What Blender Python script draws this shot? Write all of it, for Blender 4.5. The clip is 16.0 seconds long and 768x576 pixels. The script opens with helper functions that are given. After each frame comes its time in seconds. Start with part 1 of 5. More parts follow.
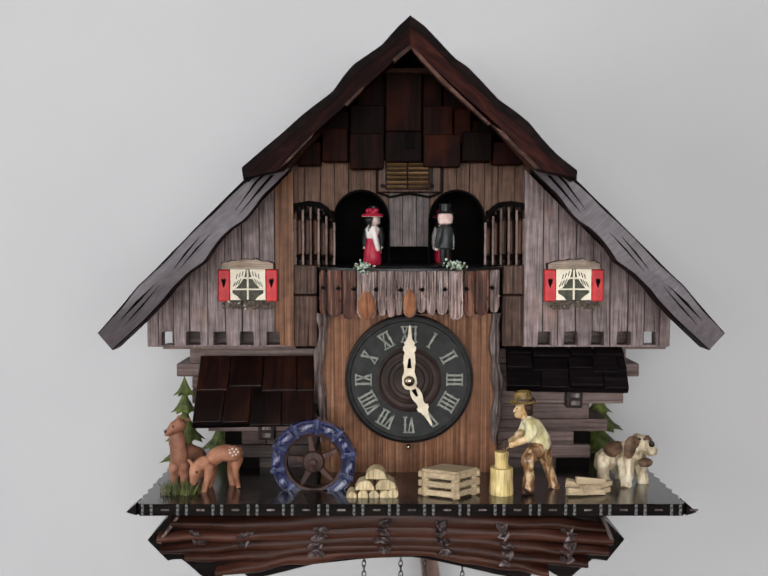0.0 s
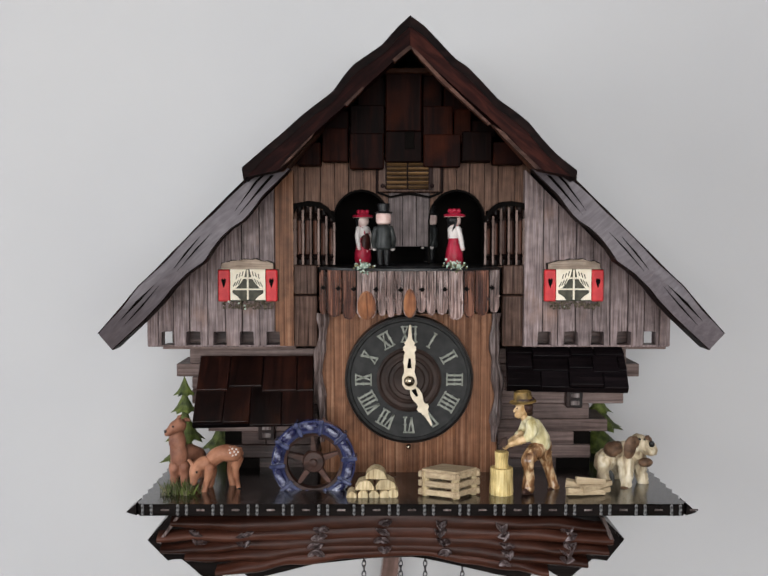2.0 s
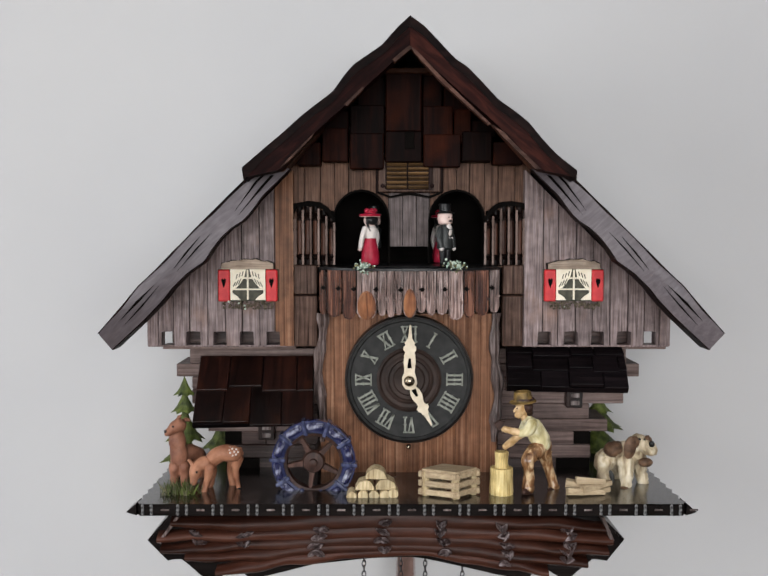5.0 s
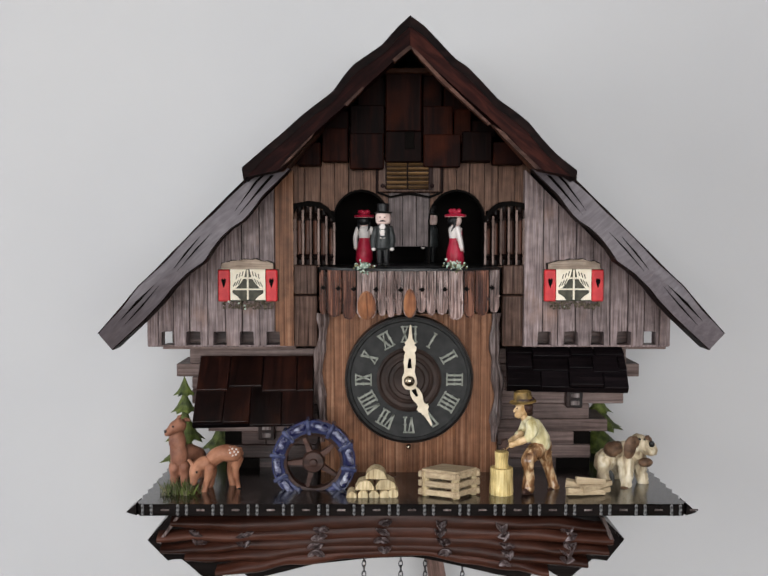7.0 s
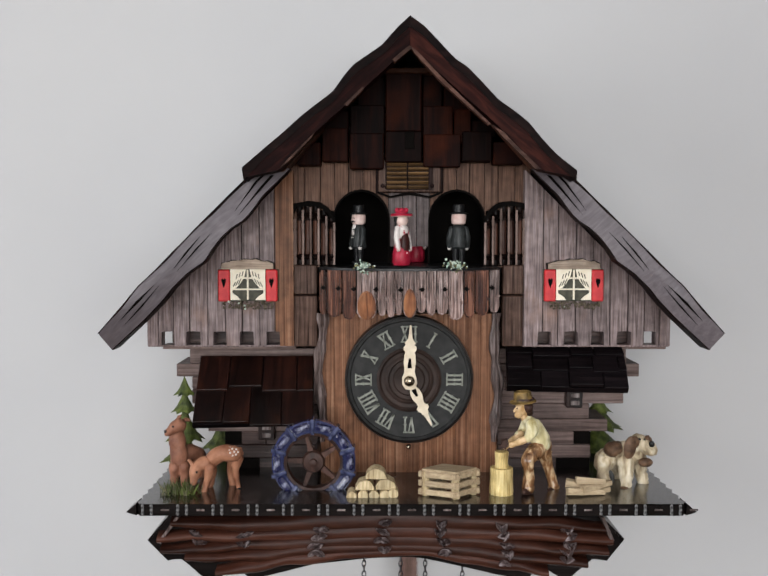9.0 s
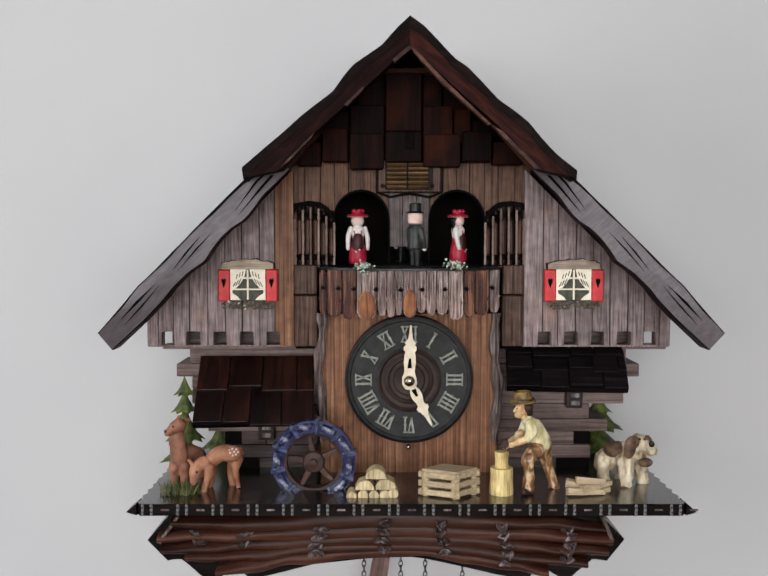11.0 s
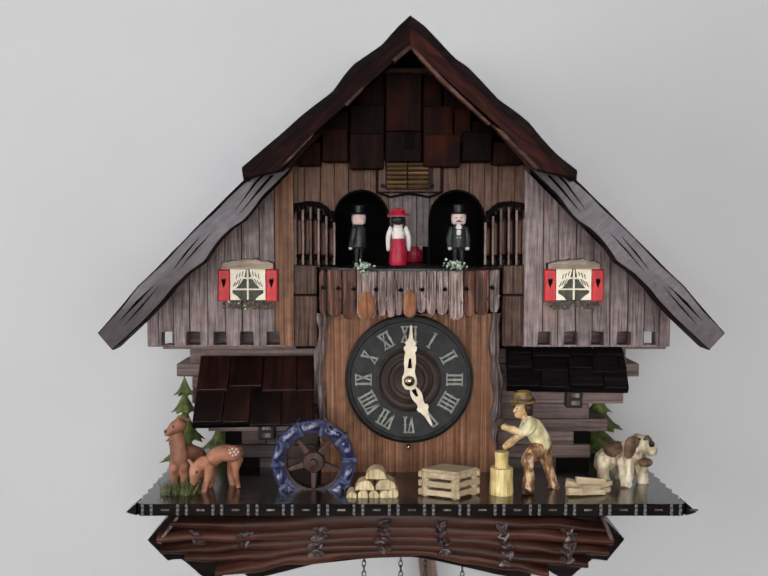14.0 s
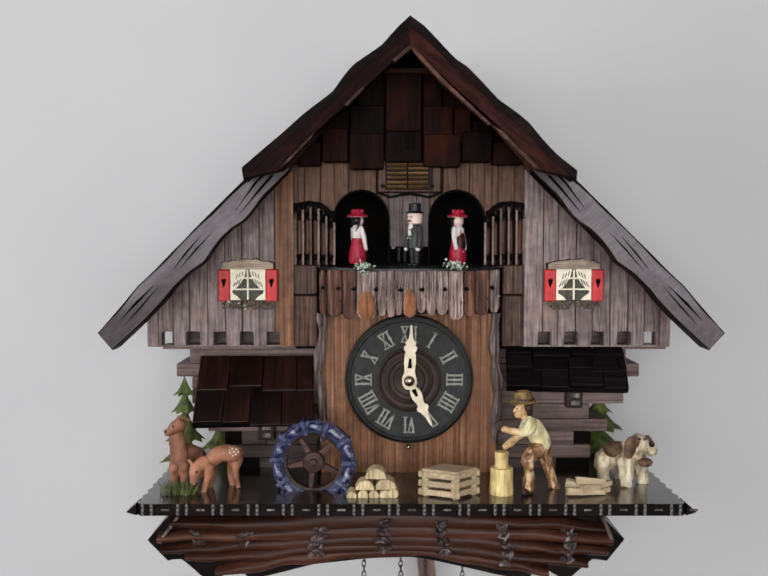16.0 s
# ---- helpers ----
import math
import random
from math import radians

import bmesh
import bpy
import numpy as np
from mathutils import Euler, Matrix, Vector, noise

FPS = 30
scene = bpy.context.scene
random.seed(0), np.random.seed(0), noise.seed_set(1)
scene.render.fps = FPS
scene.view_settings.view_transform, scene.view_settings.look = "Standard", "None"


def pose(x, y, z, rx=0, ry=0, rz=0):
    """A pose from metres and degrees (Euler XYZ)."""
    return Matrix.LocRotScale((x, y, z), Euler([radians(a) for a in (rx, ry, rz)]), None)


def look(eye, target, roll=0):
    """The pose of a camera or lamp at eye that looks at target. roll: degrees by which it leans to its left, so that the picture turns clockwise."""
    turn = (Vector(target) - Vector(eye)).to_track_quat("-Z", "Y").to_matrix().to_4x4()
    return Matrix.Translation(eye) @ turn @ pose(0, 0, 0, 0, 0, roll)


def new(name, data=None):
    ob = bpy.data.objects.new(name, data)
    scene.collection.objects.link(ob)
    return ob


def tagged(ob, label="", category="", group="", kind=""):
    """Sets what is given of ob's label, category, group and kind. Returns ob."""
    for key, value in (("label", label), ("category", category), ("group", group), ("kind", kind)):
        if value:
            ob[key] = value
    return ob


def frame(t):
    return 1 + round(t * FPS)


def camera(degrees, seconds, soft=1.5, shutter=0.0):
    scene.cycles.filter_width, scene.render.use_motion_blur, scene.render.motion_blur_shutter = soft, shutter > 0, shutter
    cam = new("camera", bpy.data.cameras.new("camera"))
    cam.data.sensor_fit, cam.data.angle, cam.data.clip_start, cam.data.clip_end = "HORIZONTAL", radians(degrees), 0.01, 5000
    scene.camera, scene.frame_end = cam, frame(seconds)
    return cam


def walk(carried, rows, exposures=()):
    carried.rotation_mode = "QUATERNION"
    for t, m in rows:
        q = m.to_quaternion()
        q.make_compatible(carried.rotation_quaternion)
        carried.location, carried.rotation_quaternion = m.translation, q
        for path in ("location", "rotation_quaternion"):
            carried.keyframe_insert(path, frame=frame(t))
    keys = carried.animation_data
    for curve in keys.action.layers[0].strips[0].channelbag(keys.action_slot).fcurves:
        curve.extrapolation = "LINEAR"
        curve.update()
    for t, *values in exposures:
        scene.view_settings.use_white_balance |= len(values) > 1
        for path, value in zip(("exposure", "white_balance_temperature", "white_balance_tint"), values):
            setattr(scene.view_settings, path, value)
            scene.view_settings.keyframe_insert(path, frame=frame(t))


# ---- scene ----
# A carved musical chalet clock on a pale wall; the camera stands still before it.
cam = camera(45, 16.0, soft=1.6, shutter=0.5)
VIEW = pose(0, -0.631, 1.7, 86.523, 0, 0)
walk(cam, [(0, VIEW), (16, VIEW)], exposures=[(0, 0.0), (16, 0.0)])

# ---- world and light ----
SUN_UP, SUN_TURN = radians(38), radians(200)
world = bpy.data.worlds.new("sky")
scene.world = world
world.use_nodes = True
wn = world.node_tree
sky = wn.nodes.new("ShaderNodeTexSky")
sky.sky_type, sky.sun_disc, sky.sun_elevation, sky.sun_rotation = "NISHITA", False, SUN_UP, SUN_TURN
wn.links.new(sky.outputs[0], wn.nodes["Background"].inputs[0])
wn.nodes["Background"].inputs[1].default_value = 0.1


def window_light(name, eye, target, w, h, watts, colour):
    data = bpy.data.lights.new(name, "AREA")
    data.shape, data.size, data.size_y, data.energy, data.color = "RECTANGLE", w, h, watts, colour
    ob = new(name, data)
    ob.matrix_world = look(eye, target)
    return ob


# Area lamps in the room's added, unseen windows.
window_light("window_light_back", (0.0, -2.94, 1.85), (0.0, 0, 1.75), 2.7, 0.9, 71, (0.97, 0.985, 1.0))
# Overhead fill, added to balance the shading from above.
window_light("overhead_fill_light", (-0.1, -1.25, 2.66), (-0.1, -1.0, 0), 1.5, 0.9, 3.5, (0.96, 0.98, 1.0))
window_light("window_light_side", (-1.94, -1.2, 1.8), (0, -1.2, 1.8), 1.3, 1.2, 25, (0.95, 0.97, 1.0))


# ---- materials ----
def material(name, rough=0.5, metal=0.0, coat=0.0):
    m = bpy.data.materials.new(name)
    m.use_nodes = True
    b = m.node_tree.nodes["Principled BSDF"]
    b.inputs["Roughness"].default_value, b.inputs["Metallic"].default_value = rough, metal
    b.inputs["Specular IOR Level"].default_value = 0.5 if metal else 0.22
    b.inputs["Coat Weight"].default_value, b.inputs["Coat Roughness"].default_value = coat, 0.18
    return m, m.node_tree.nodes, m.node_tree.links, b


def grained(name, colours, axis="z", rough=0.45, coat=0.0, fine=420, along=18, stain=30, vary=0.35, bump=0.35, warm=None, gloss=0.2, deep=None, slant=0, mottle=0.3):
    """Wood: streaks along one axis, broad stains, each piece a little lighter or darker."""
    m, n, l, b = material(name, rough, 0, coat)
    b.inputs["Specular IOR Level"].default_value = gloss
    tc, info = n.new("ShaderNodeTexCoord"), n.new("ShaderNodeObjectInfo")
    shift = n.new("ShaderNodeVectorMath")
    shift.operation = "MULTIPLY_ADD"
    l.new(info.outputs["Random"], shift.inputs[0])
    shift.inputs[1].default_value = (3.1, 2.3, 1.7)
    l.new(tc.outputs["Object"], shift.inputs[2])
    lean = n.new("ShaderNodeMapping")
    lean.inputs["Rotation"].default_value = (0, radians(slant), 0)
    l.new(shift.outputs[0], lean.inputs[0])
    mp = n.new("ShaderNodeMapping")
    l.new(lean.outputs[0], mp.inputs[0])
    mp.inputs["Scale"].default_value = [along if a == axis else deep if a == "y" and deep else fine for a in "xyz"]
    grain, blot = n.new("ShaderNodeTexNoise"), n.new("ShaderNodeTexNoise")
    grain.inputs["Scale"].default_value, grain.inputs["Detail"].default_value = 1.0, 6
    grain.inputs["Distortion"].default_value = 0.6
    l.new(mp.outputs[0], grain.inputs["Vector"])
    blot.inputs["Scale"].default_value, blot.inputs["Detail"].default_value = stain, 4
    l.new(shift.outputs[0], blot.inputs["Vector"])
    ramp = n.new("ShaderNodeValToRGB")
    ramp.color_ramp.elements[0].position, ramp.color_ramp.elements[1].position = 0.3, 0.72
    ramp.color_ramp.elements[0].color, ramp.color_ramp.elements[1].color = (*colours[0], 1), (*colours[2], 1)
    e = ramp.color_ramp.elements.new(0.5)
    e.color = (*colours[1], 1)
    l.new(grain.outputs[0], ramp.inputs[0])
    last = ramp.outputs[0]
    if warm:
        mix = n.new("ShaderNodeMix")
        mix.data_type = "RGBA"
        step = n.new("ShaderNodeMapRange")
        step.inputs[1].default_value, step.inputs[2].default_value = 0.56, 0.8
        l.new(blot.outputs[0], step.inputs[0])
        l.new(step.outputs[0], mix.inputs[0])
        l.new(last, mix.inputs[6])
        mix.inputs[7].default_value = (*warm, 1)
        last = mix.outputs[2]
    hue = n.new("ShaderNodeHueSaturation")
    val = n.new("ShaderNodeMapRange")
    val.inputs[3].default_value, val.inputs[4].default_value = 1 - vary, 1 + vary
    add = n.new("ShaderNodeMath")
    add.operation = "MULTIPLY_ADD"
    l.new(blot.outputs[0], add.inputs[0])
    add.inputs[1].default_value, add.inputs[2].default_value = 0.7, -0.35
    add2 = n.new("ShaderNodeMath")
    l.new(add.outputs[0], add2.inputs[0])
    l.new(info.outputs["Random"], add2.inputs[1])
    spots, add3 = n.new("ShaderNodeTexNoise"), n.new("ShaderNodeMath")
    spots.inputs["Scale"].default_value, spots.inputs["Detail"].default_value = 150, 5
    l.new(lean.outputs[0], spots.inputs["Vector"])
    add3.operation = "MULTIPLY_ADD"
    l.new(spots.outputs[0], add3.inputs[0])
    add3.inputs[1].default_value = mottle / max(vary, 0.05) * 1.6
    less = n.new("ShaderNodeMath")
    l.new(add2.outputs[0], less.inputs[0])
    less.inputs[1].default_value = -0.5 * mottle / max(vary, 0.05) * 1.6
    l.new(less.outputs[0], add3.inputs[2])
    val.clamp = False
    l.new(add3.outputs[0], val.inputs[0])
    l.new(val.outputs[0], hue.inputs["Value"])
    l.new(last, hue.inputs["Color"])
    l.new(hue.outputs[0], b.inputs["Base Color"])
    rr = n.new("ShaderNodeMapRange")
    rr.inputs[3].default_value, rr.inputs[4].default_value = rough - 0.1, rough + 0.15
    l.new(blot.outputs[0], rr.inputs[0])
    l.new(rr.outputs[0], b.inputs["Roughness"])
    bp = n.new("ShaderNodeBump")
    bp.inputs["Strength"].default_value, bp.inputs["Distance"].default_value = bump, 0.0014
    l.new(grain.outputs[0], bp.inputs["Height"])
    l.new(bp.outputs[0], b.inputs["Normal"])
    return m


def painted(name, a, c, rough=0.5, scale=90, metal=0.0, coat=0.0, bump=0.15, contrast=(0.35, 0.65)):
    """Paint, plaster or metal with mottling at two scales."""
    m, n, l, b = material(name, rough, metal, coat)
    tc = n.new("ShaderNodeTexCoord")
    n1, n2 = n.new("ShaderNodeTexNoise"), n.new("ShaderNodeTexNoise")
    n1.inputs["Scale"].default_value, n1.inputs["Detail"].default_value = scale, 5
    n2.inputs["Scale"].default_value, n2.inputs["Detail"].default_value = scale * 9, 3
    for t in (n1, n2):
        l.new(tc.outputs["Object"], t.inputs["Vector"])
    ramp = n.new("ShaderNodeValToRGB")
    ramp.color_ramp.elements[0].position, ramp.color_ramp.elements[1].position = contrast
    ramp.color_ramp.elements[0].color, ramp.color_ramp.elements[1].color = (*a, 1), (*c, 1)
    l.new(n1.outputs[0], ramp.inputs[0])
    l.new(ramp.outputs[0], b.inputs["Base Color"])
    bp = n.new("ShaderNodeBump")
    bp.inputs["Strength"].default_value, bp.inputs["Distance"].default_value = bump, 0.0006
    l.new(n2.outputs[0], bp.inputs["Height"])
    l.new(bp.outputs[0], b.inputs["Normal"])
    return m


PLASTER = painted("pale_wall_paint", (0.43, 0.43, 0.442), (0.472, 0.47, 0.476), 0.8, 2.5, bump=0.05)
CEILING_PAINT = painted("white_ceiling_paint", (0.76, 0.76, 0.75), (0.8, 0.8, 0.79), 0.8, 3)
# Dark tone for the unseen walls, chosen to cut fill and reflections.
ROOM_PAINT = painted("reflection_cutting_room_paint", (0.16, 0.15, 0.145), (0.2, 0.19, 0.185), 0.85, 2.5, bump=0.05)
FLOORBOARD = grained("oak_floor", ((0.16, 0.1, 0.06), (0.24, 0.16, 0.09), (0.32, 0.22, 0.13)), "y", 0.4, fine=60, along=3, stain=2)
FRAME_WHITE = painted("white_window_paint", (0.74, 0.74, 0.72), (0.8, 0.8, 0.78), 0.4, 20)
ROOF_EDGE = grained("burnt_roof_wood", ((0.003, 0.0018, 0.0018), (0.0062, 0.0034, 0.0032), (0.0125, 0.0062, 0.0056)), "x", 0.5, 0.0, fine=140, along=70, bump=0.4, vary=0.15, gloss=0.03)
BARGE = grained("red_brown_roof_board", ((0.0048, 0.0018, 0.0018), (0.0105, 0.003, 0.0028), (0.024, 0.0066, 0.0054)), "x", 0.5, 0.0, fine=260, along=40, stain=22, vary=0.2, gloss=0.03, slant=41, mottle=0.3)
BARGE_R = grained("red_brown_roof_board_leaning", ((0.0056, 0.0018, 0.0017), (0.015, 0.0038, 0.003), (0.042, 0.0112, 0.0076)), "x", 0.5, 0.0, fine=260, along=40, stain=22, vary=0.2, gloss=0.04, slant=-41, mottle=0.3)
SOFFIT_EDGE = grained("highlit_board_edge", ((0.02, 0.008, 0.0055), (0.046, 0.0205, 0.0145), (0.095, 0.05, 0.038)), "x", 0.5, fine=200, along=60, gloss=0.1)
SOFFIT = grained("brown_soffit", ((0.0225, 0.00952, 0.00612), (0.0525, 0.0204, 0.0122), (0.09, 0.0374, 0.0218)), "x", 0.5, 0.03, gloss=0.06)
SHINGLE = grained("dark_gable_shingle", ((0.0034, 0.0015, 0.0014), (0.0068, 0.0022, 0.0018), (0.0165, 0.0044, 0.0027)), "z", 0.5, 0.0, fine=300, vary=0.5, warm=(0.026, 0.006, 0.0024), gloss=0.03, mottle=0.3)
LOWROOF = grained("grey_brown_roof_board", ((0.082, 0.069, 0.076), (0.1, 0.0855, 0.0945), (0.125, 0.109, 0.119)), "x", 0.48, 0.0, fine=500, along=60, stain=10, vary=0.1, bump=0.2, gloss=0.3, slant=40, mottle=0.14)
PLANK = grained("grey_brown_planks", ((0.08, 0.057, 0.055), (0.17, 0.128, 0.126), (0.285, 0.228, 0.228)), "z", 0.42, 0.02, fine=900, along=40, vary=0.16, warm=(0.2, 0.122, 0.094), gloss=0.12, mottle=0.4, bump=0.25)
PANEL = grained("grey_centre_panel", ((0.05, 0.038, 0.036), (0.095, 0.075, 0.073), (0.15, 0.122, 0.121)), "z", 0.45, 0.0, fine=900, along=30, vary=0.1, gloss=0.1, mottle=0.4)
UPPER = grained("brown_upper_planks", ((0.05, 0.0255, 0.0172), (0.104, 0.0575, 0.04), (0.168, 0.1, 0.073)), "z", 0.5, 0.0, fine=900, along=30, stain=20, vary=0.16, gloss=0.08, mottle=0.4, bump=0.25, warm=(0.15, 0.075, 0.045))
WARM = grained("warm_brown_planks", ((0.085, 0.034, 0.0165), (0.172, 0.077, 0.041), (0.3, 0.162, 0.098)), "z", 0.45, 0.02, fine=700, along=9, vary=0.2, stain=14, gloss=0.1, mottle=0.35, bump=0.25, warm=(0.25, 0.1, 0.04))
# Darker copy of LOG: shade of low rows and wing backings put into colour.
LOG_DARK = grained("shade_darkened_boards", ((0.018, 0.01, 0.0085), (0.055, 0.034, 0.03), (0.095, 0.064, 0.057)), "x", 0.42, 0.05, vary=0.3)
SIDE = grained("dark_side_boards", ((0.0215, 0.0105, 0.0076), (0.07, 0.04, 0.03), (0.122, 0.077, 0.061)), "z", 0.45, 0.02, fine=700, along=24, vary=0.22, gloss=0.06, mottle=0.4)
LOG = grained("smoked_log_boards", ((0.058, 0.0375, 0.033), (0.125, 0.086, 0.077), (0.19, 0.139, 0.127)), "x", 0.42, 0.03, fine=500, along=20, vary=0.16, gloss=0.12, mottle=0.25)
TRUNK = grained("carved_bark", ((0.018, 0.011, 0.0095), (0.082, 0.058, 0.053), (0.19, 0.15, 0.143)), "z", 0.42, 0.08, fine=520, along=26, bump=0.8)
BALCONY = grained("mauve_balcony_boards", ((0.028, 0.015, 0.012), (0.175, 0.108, 0.094), (0.46, 0.36, 0.34)), "z", 0.34, 0.1, fine=620, along=40, vary=0.2, bump=1.0, mottle=0.45)
LATTICE = grained("dark_turned_lattice", ((0.016, 0.0055, 0.0035), (0.052, 0.0195, 0.0115), (0.105, 0.046, 0.03)), "z", 0.45, 0.04, fine=420, along=14, vary=0.25, bump=0.6)
DARK_CAP = grained("burnt_cap_wood", ((0.002, 0.001, 0.0009), (0.006, 0.003, 0.0025), (0.018, 0.011, 0.0095)), "z", 0.4, 0.0, fine=420, along=30, gloss=0.08)
BALCONY_RED = grained("chestnut_balcony_boards", ((0.012, 0.0034, 0.002), (0.07, 0.0215, 0.011), (0.24, 0.1, 0.06)), "z", 0.4, 0.05, fine=520, along=30, vary=0.25, stain=60, bump=0.8, mottle=0.45, gloss=0.12)
BALCONY_AMBER = grained("amber_balcony_boards", ((0.05, 0.014, 0.005), (0.15, 0.05, 0.016), (0.27, 0.115, 0.045)), "z", 0.4, 0.05, fine=300, along=26, vary=0.15, stain=60, bump=0.6, mottle=0.4, gloss=0.12)
SHED = grained("dark_shed_shingle", ((0.0036, 0.0017, 0.0014), (0.0092, 0.003, 0.0022), (0.02, 0.0062, 0.0038)), "z", 0.32, 0.05, fine=200, along=14, stain=22, vary=0.6, warm=(0.052, 0.0135, 0.0042), deep=14, mottle=0.4)
SLATE = grained("black_brown_shingle", ((0.0015, 0.00108, 0.0015), (0.00375, 0.00252, 0.003), (0.0085, 0.0055, 0.0062)), "x", 0.42, 0.0, vary=0.4, gloss=0.08)
BASE = grained("black_base_board", ((0.0026, 0.0019, 0.0018), (0.0055, 0.0041, 0.0038), (0.0125, 0.0095, 0.009)), "x", 0.28, 0.12, fine=200, along=12, vary=0.2, bump=0.12, gloss=0.06)
BASE_TOP = grained("lacquered_base_top", ((0.0045, 0.0032, 0.0029), (0.009, 0.0065, 0.0058), (0.018, 0.013, 0.0118)), "x", 0.2, 0.8, fine=200, along=12, vary=0.2, bump=0.1, gloss=0.3)
CONSOLE = grained("red_brown_log_carving", ((0.017, 0.0054, 0.0034), (0.039, 0.0125, 0.0073), (0.07, 0.028, 0.019)), "x", 0.42, 0.0, fine=150, along=8, stain=10, vary=0.25, bump=0.2, gloss=0.16, mottle=0.25)
# The palest tone paints glints onto the dark leaf carving.
LEAF = grained("glint_streaked_carving", ((0.02, 0.012, 0.011), (0.085, 0.06, 0.058), (0.42, 0.36, 0.36)), "z", 0.26, 0.35, fine=300, along=200, bump=1.0, mottle=0.4)
KNOT = grained("silvered_carving", ((0.03, 0.02, 0.018), (0.12, 0.09, 0.085), (0.3, 0.26, 0.25)), "z", 0.35, 0.3, bump=0.9)
BEAD = painted("worn_grey_beads", (0.02, 0.02, 0.021), (0.22, 0.215, 0.215), 0.4, 700)
# Near-black stands in for shade in the case, slots and recesses; also dark trim.
DARK = painted("shade_black_and_dark_trim", (0.002, 0.0016, 0.0015), (0.005, 0.004, 0.0035), 0.85, 40)
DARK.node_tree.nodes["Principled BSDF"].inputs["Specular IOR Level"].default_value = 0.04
DIAL = painted("charcoal_dial", (0.0125, 0.0125, 0.0125), (0.024, 0.0238, 0.0232), 0.6, 160)
DIALRIM = painted("dark_brown_dial_rim", (0.006, 0.0042, 0.0036), (0.016, 0.0105, 0.0088), 0.4, 120)
ROSETTE = painted("turned_dial_centre", (0.014, 0.0085, 0.0068), (0.036, 0.022, 0.0178), 0.6, 60)
BONE = painted("cream_hands", (0.558, 0.468, 0.34), (0.702, 0.612, 0.478), 0.4, 160)
NUMERAL = painted("grey_cream_numerals", (0.17, 0.178, 0.15), (0.29, 0.295, 0.255), 0.5, 420)
BRASS = painted("tarnished_brass", (0.24, 0.19, 0.13), (0.4, 0.34, 0.26), 0.22, 400, metal=1.0)
OCHRE = grained("ochre_louvre", ((0.0425, 0.023, 0.00855), (0.102, 0.0558, 0.0228), (0.17, 0.102, 0.0475)), "x", 0.4, 0.1)
RED = painted("red_paint", (0.403, 0.0132, 0.0198), (0.56, 0.033, 0.0352), 0.4, 180)
DRESS = painted("crimson_dress_paint", (0.221, 0.0054, 0.018), (0.368, 0.018, 0.045), 0.35, 180)
WINDOW_CREAM = painted("cream_print", (0.72, 0.64, 0.5), (0.8, 0.74, 0.62), 0.5, 160)
WINDOW_DARK = painted("olive_black_print", (0.03, 0.03, 0.02), (0.07, 0.065, 0.045), 0.5, 260)
TAN_WOOD = grained("pale_header_wood", ((0.17, 0.122, 0.09), (0.3, 0.23, 0.175), (0.42, 0.34, 0.27)), "x", 0.5, fine=700, along=40)
FIR = painted("fir_green_paint", (0.016, 0.024, 0.007), (0.11, 0.135, 0.03), 0.5, 150, bump=0.7)
DEER = painted("tan_deer_paint", (0.17, 0.064, 0.034), (0.36, 0.165, 0.095), 0.45, 120, bump=0.6, contrast=(0.32, 0.6))
DOE = painted("brown_doe_paint", (0.13, 0.05, 0.03), (0.29, 0.13, 0.08), 0.45, 120, bump=0.6, contrast=(0.32, 0.6))
MOSS = painted("moss_green", (0.06, 0.06, 0.03), (0.2, 0.185, 0.1), 0.8, 400, bump=0.8)
DRIED = painted("dried_flowers", (0.05, 0.045, 0.03), (0.16, 0.13, 0.09), 0.8, 500, bump=0.8)
TUFT = painted("pale_green_tuft", (0.16, 0.27, 0.2), (0.62, 0.68, 0.6), 0.7, 500)
SPLIT = grained("pale_split_wood", ((0.24, 0.168, 0.088), (0.44, 0.345, 0.2), (0.6, 0.5, 0.325)), "z", 0.5, fine=600, along=60, vary=0.18)
SPLIT_X = grained("pale_slat_wood", ((0.27, 0.195, 0.118), (0.365, 0.278, 0.175), (0.47, 0.37, 0.245)), "x", 0.5, fine=700, along=50, vary=0.12, mottle=0.12)
YELLOW = grained("yellow_block_wood", ((0.316, 0.221, 0.076), (0.539, 0.405, 0.171), (0.67, 0.552, 0.285)), "z", 0.42, fine=600, along=50, vary=0.12)
BLUE = painted("blue_lacquered_rim", (0.005, 0.007, 0.03), (0.035, 0.042, 0.12), 0.16, 110, coat=0.5, contrast=(0.3, 0.7))
PADDLE = painted("blue_grey_paddle", (0.015, 0.018, 0.05), (0.07, 0.08, 0.15), 0.16, 170, coat=0.4, contrast=(0.38, 0.6))
# Pale spots in the blue imitate highlights on the wet-looking facets.
BUCKET = painted("glint_spotted_blue_bucket", (0.012, 0.013, 0.05), (0.34, 0.35, 0.45), 0.12, 230, coat=0.8, contrast=(0.5, 0.72))
ROD = grained("pinkish_brown_rod", ((0.06, 0.035, 0.028), (0.14, 0.085, 0.072), (0.2, 0.13, 0.115)), "z", 0.45)
HUB = grained("brown_wheel_wood", ((0.022, 0.01, 0.0075), (0.05, 0.0235, 0.0175), (0.085, 0.043, 0.033)), "z", 0.45)
STEEL = painted("dark_steel", (0.05, 0.05, 0.055), (0.12, 0.12, 0.13), 0.35, 300, metal=1.0)
SKIN = painted("figurine_skin", (0.4, 0.24, 0.1), (0.68, 0.49, 0.29), 0.4, 260, bump=0.4)
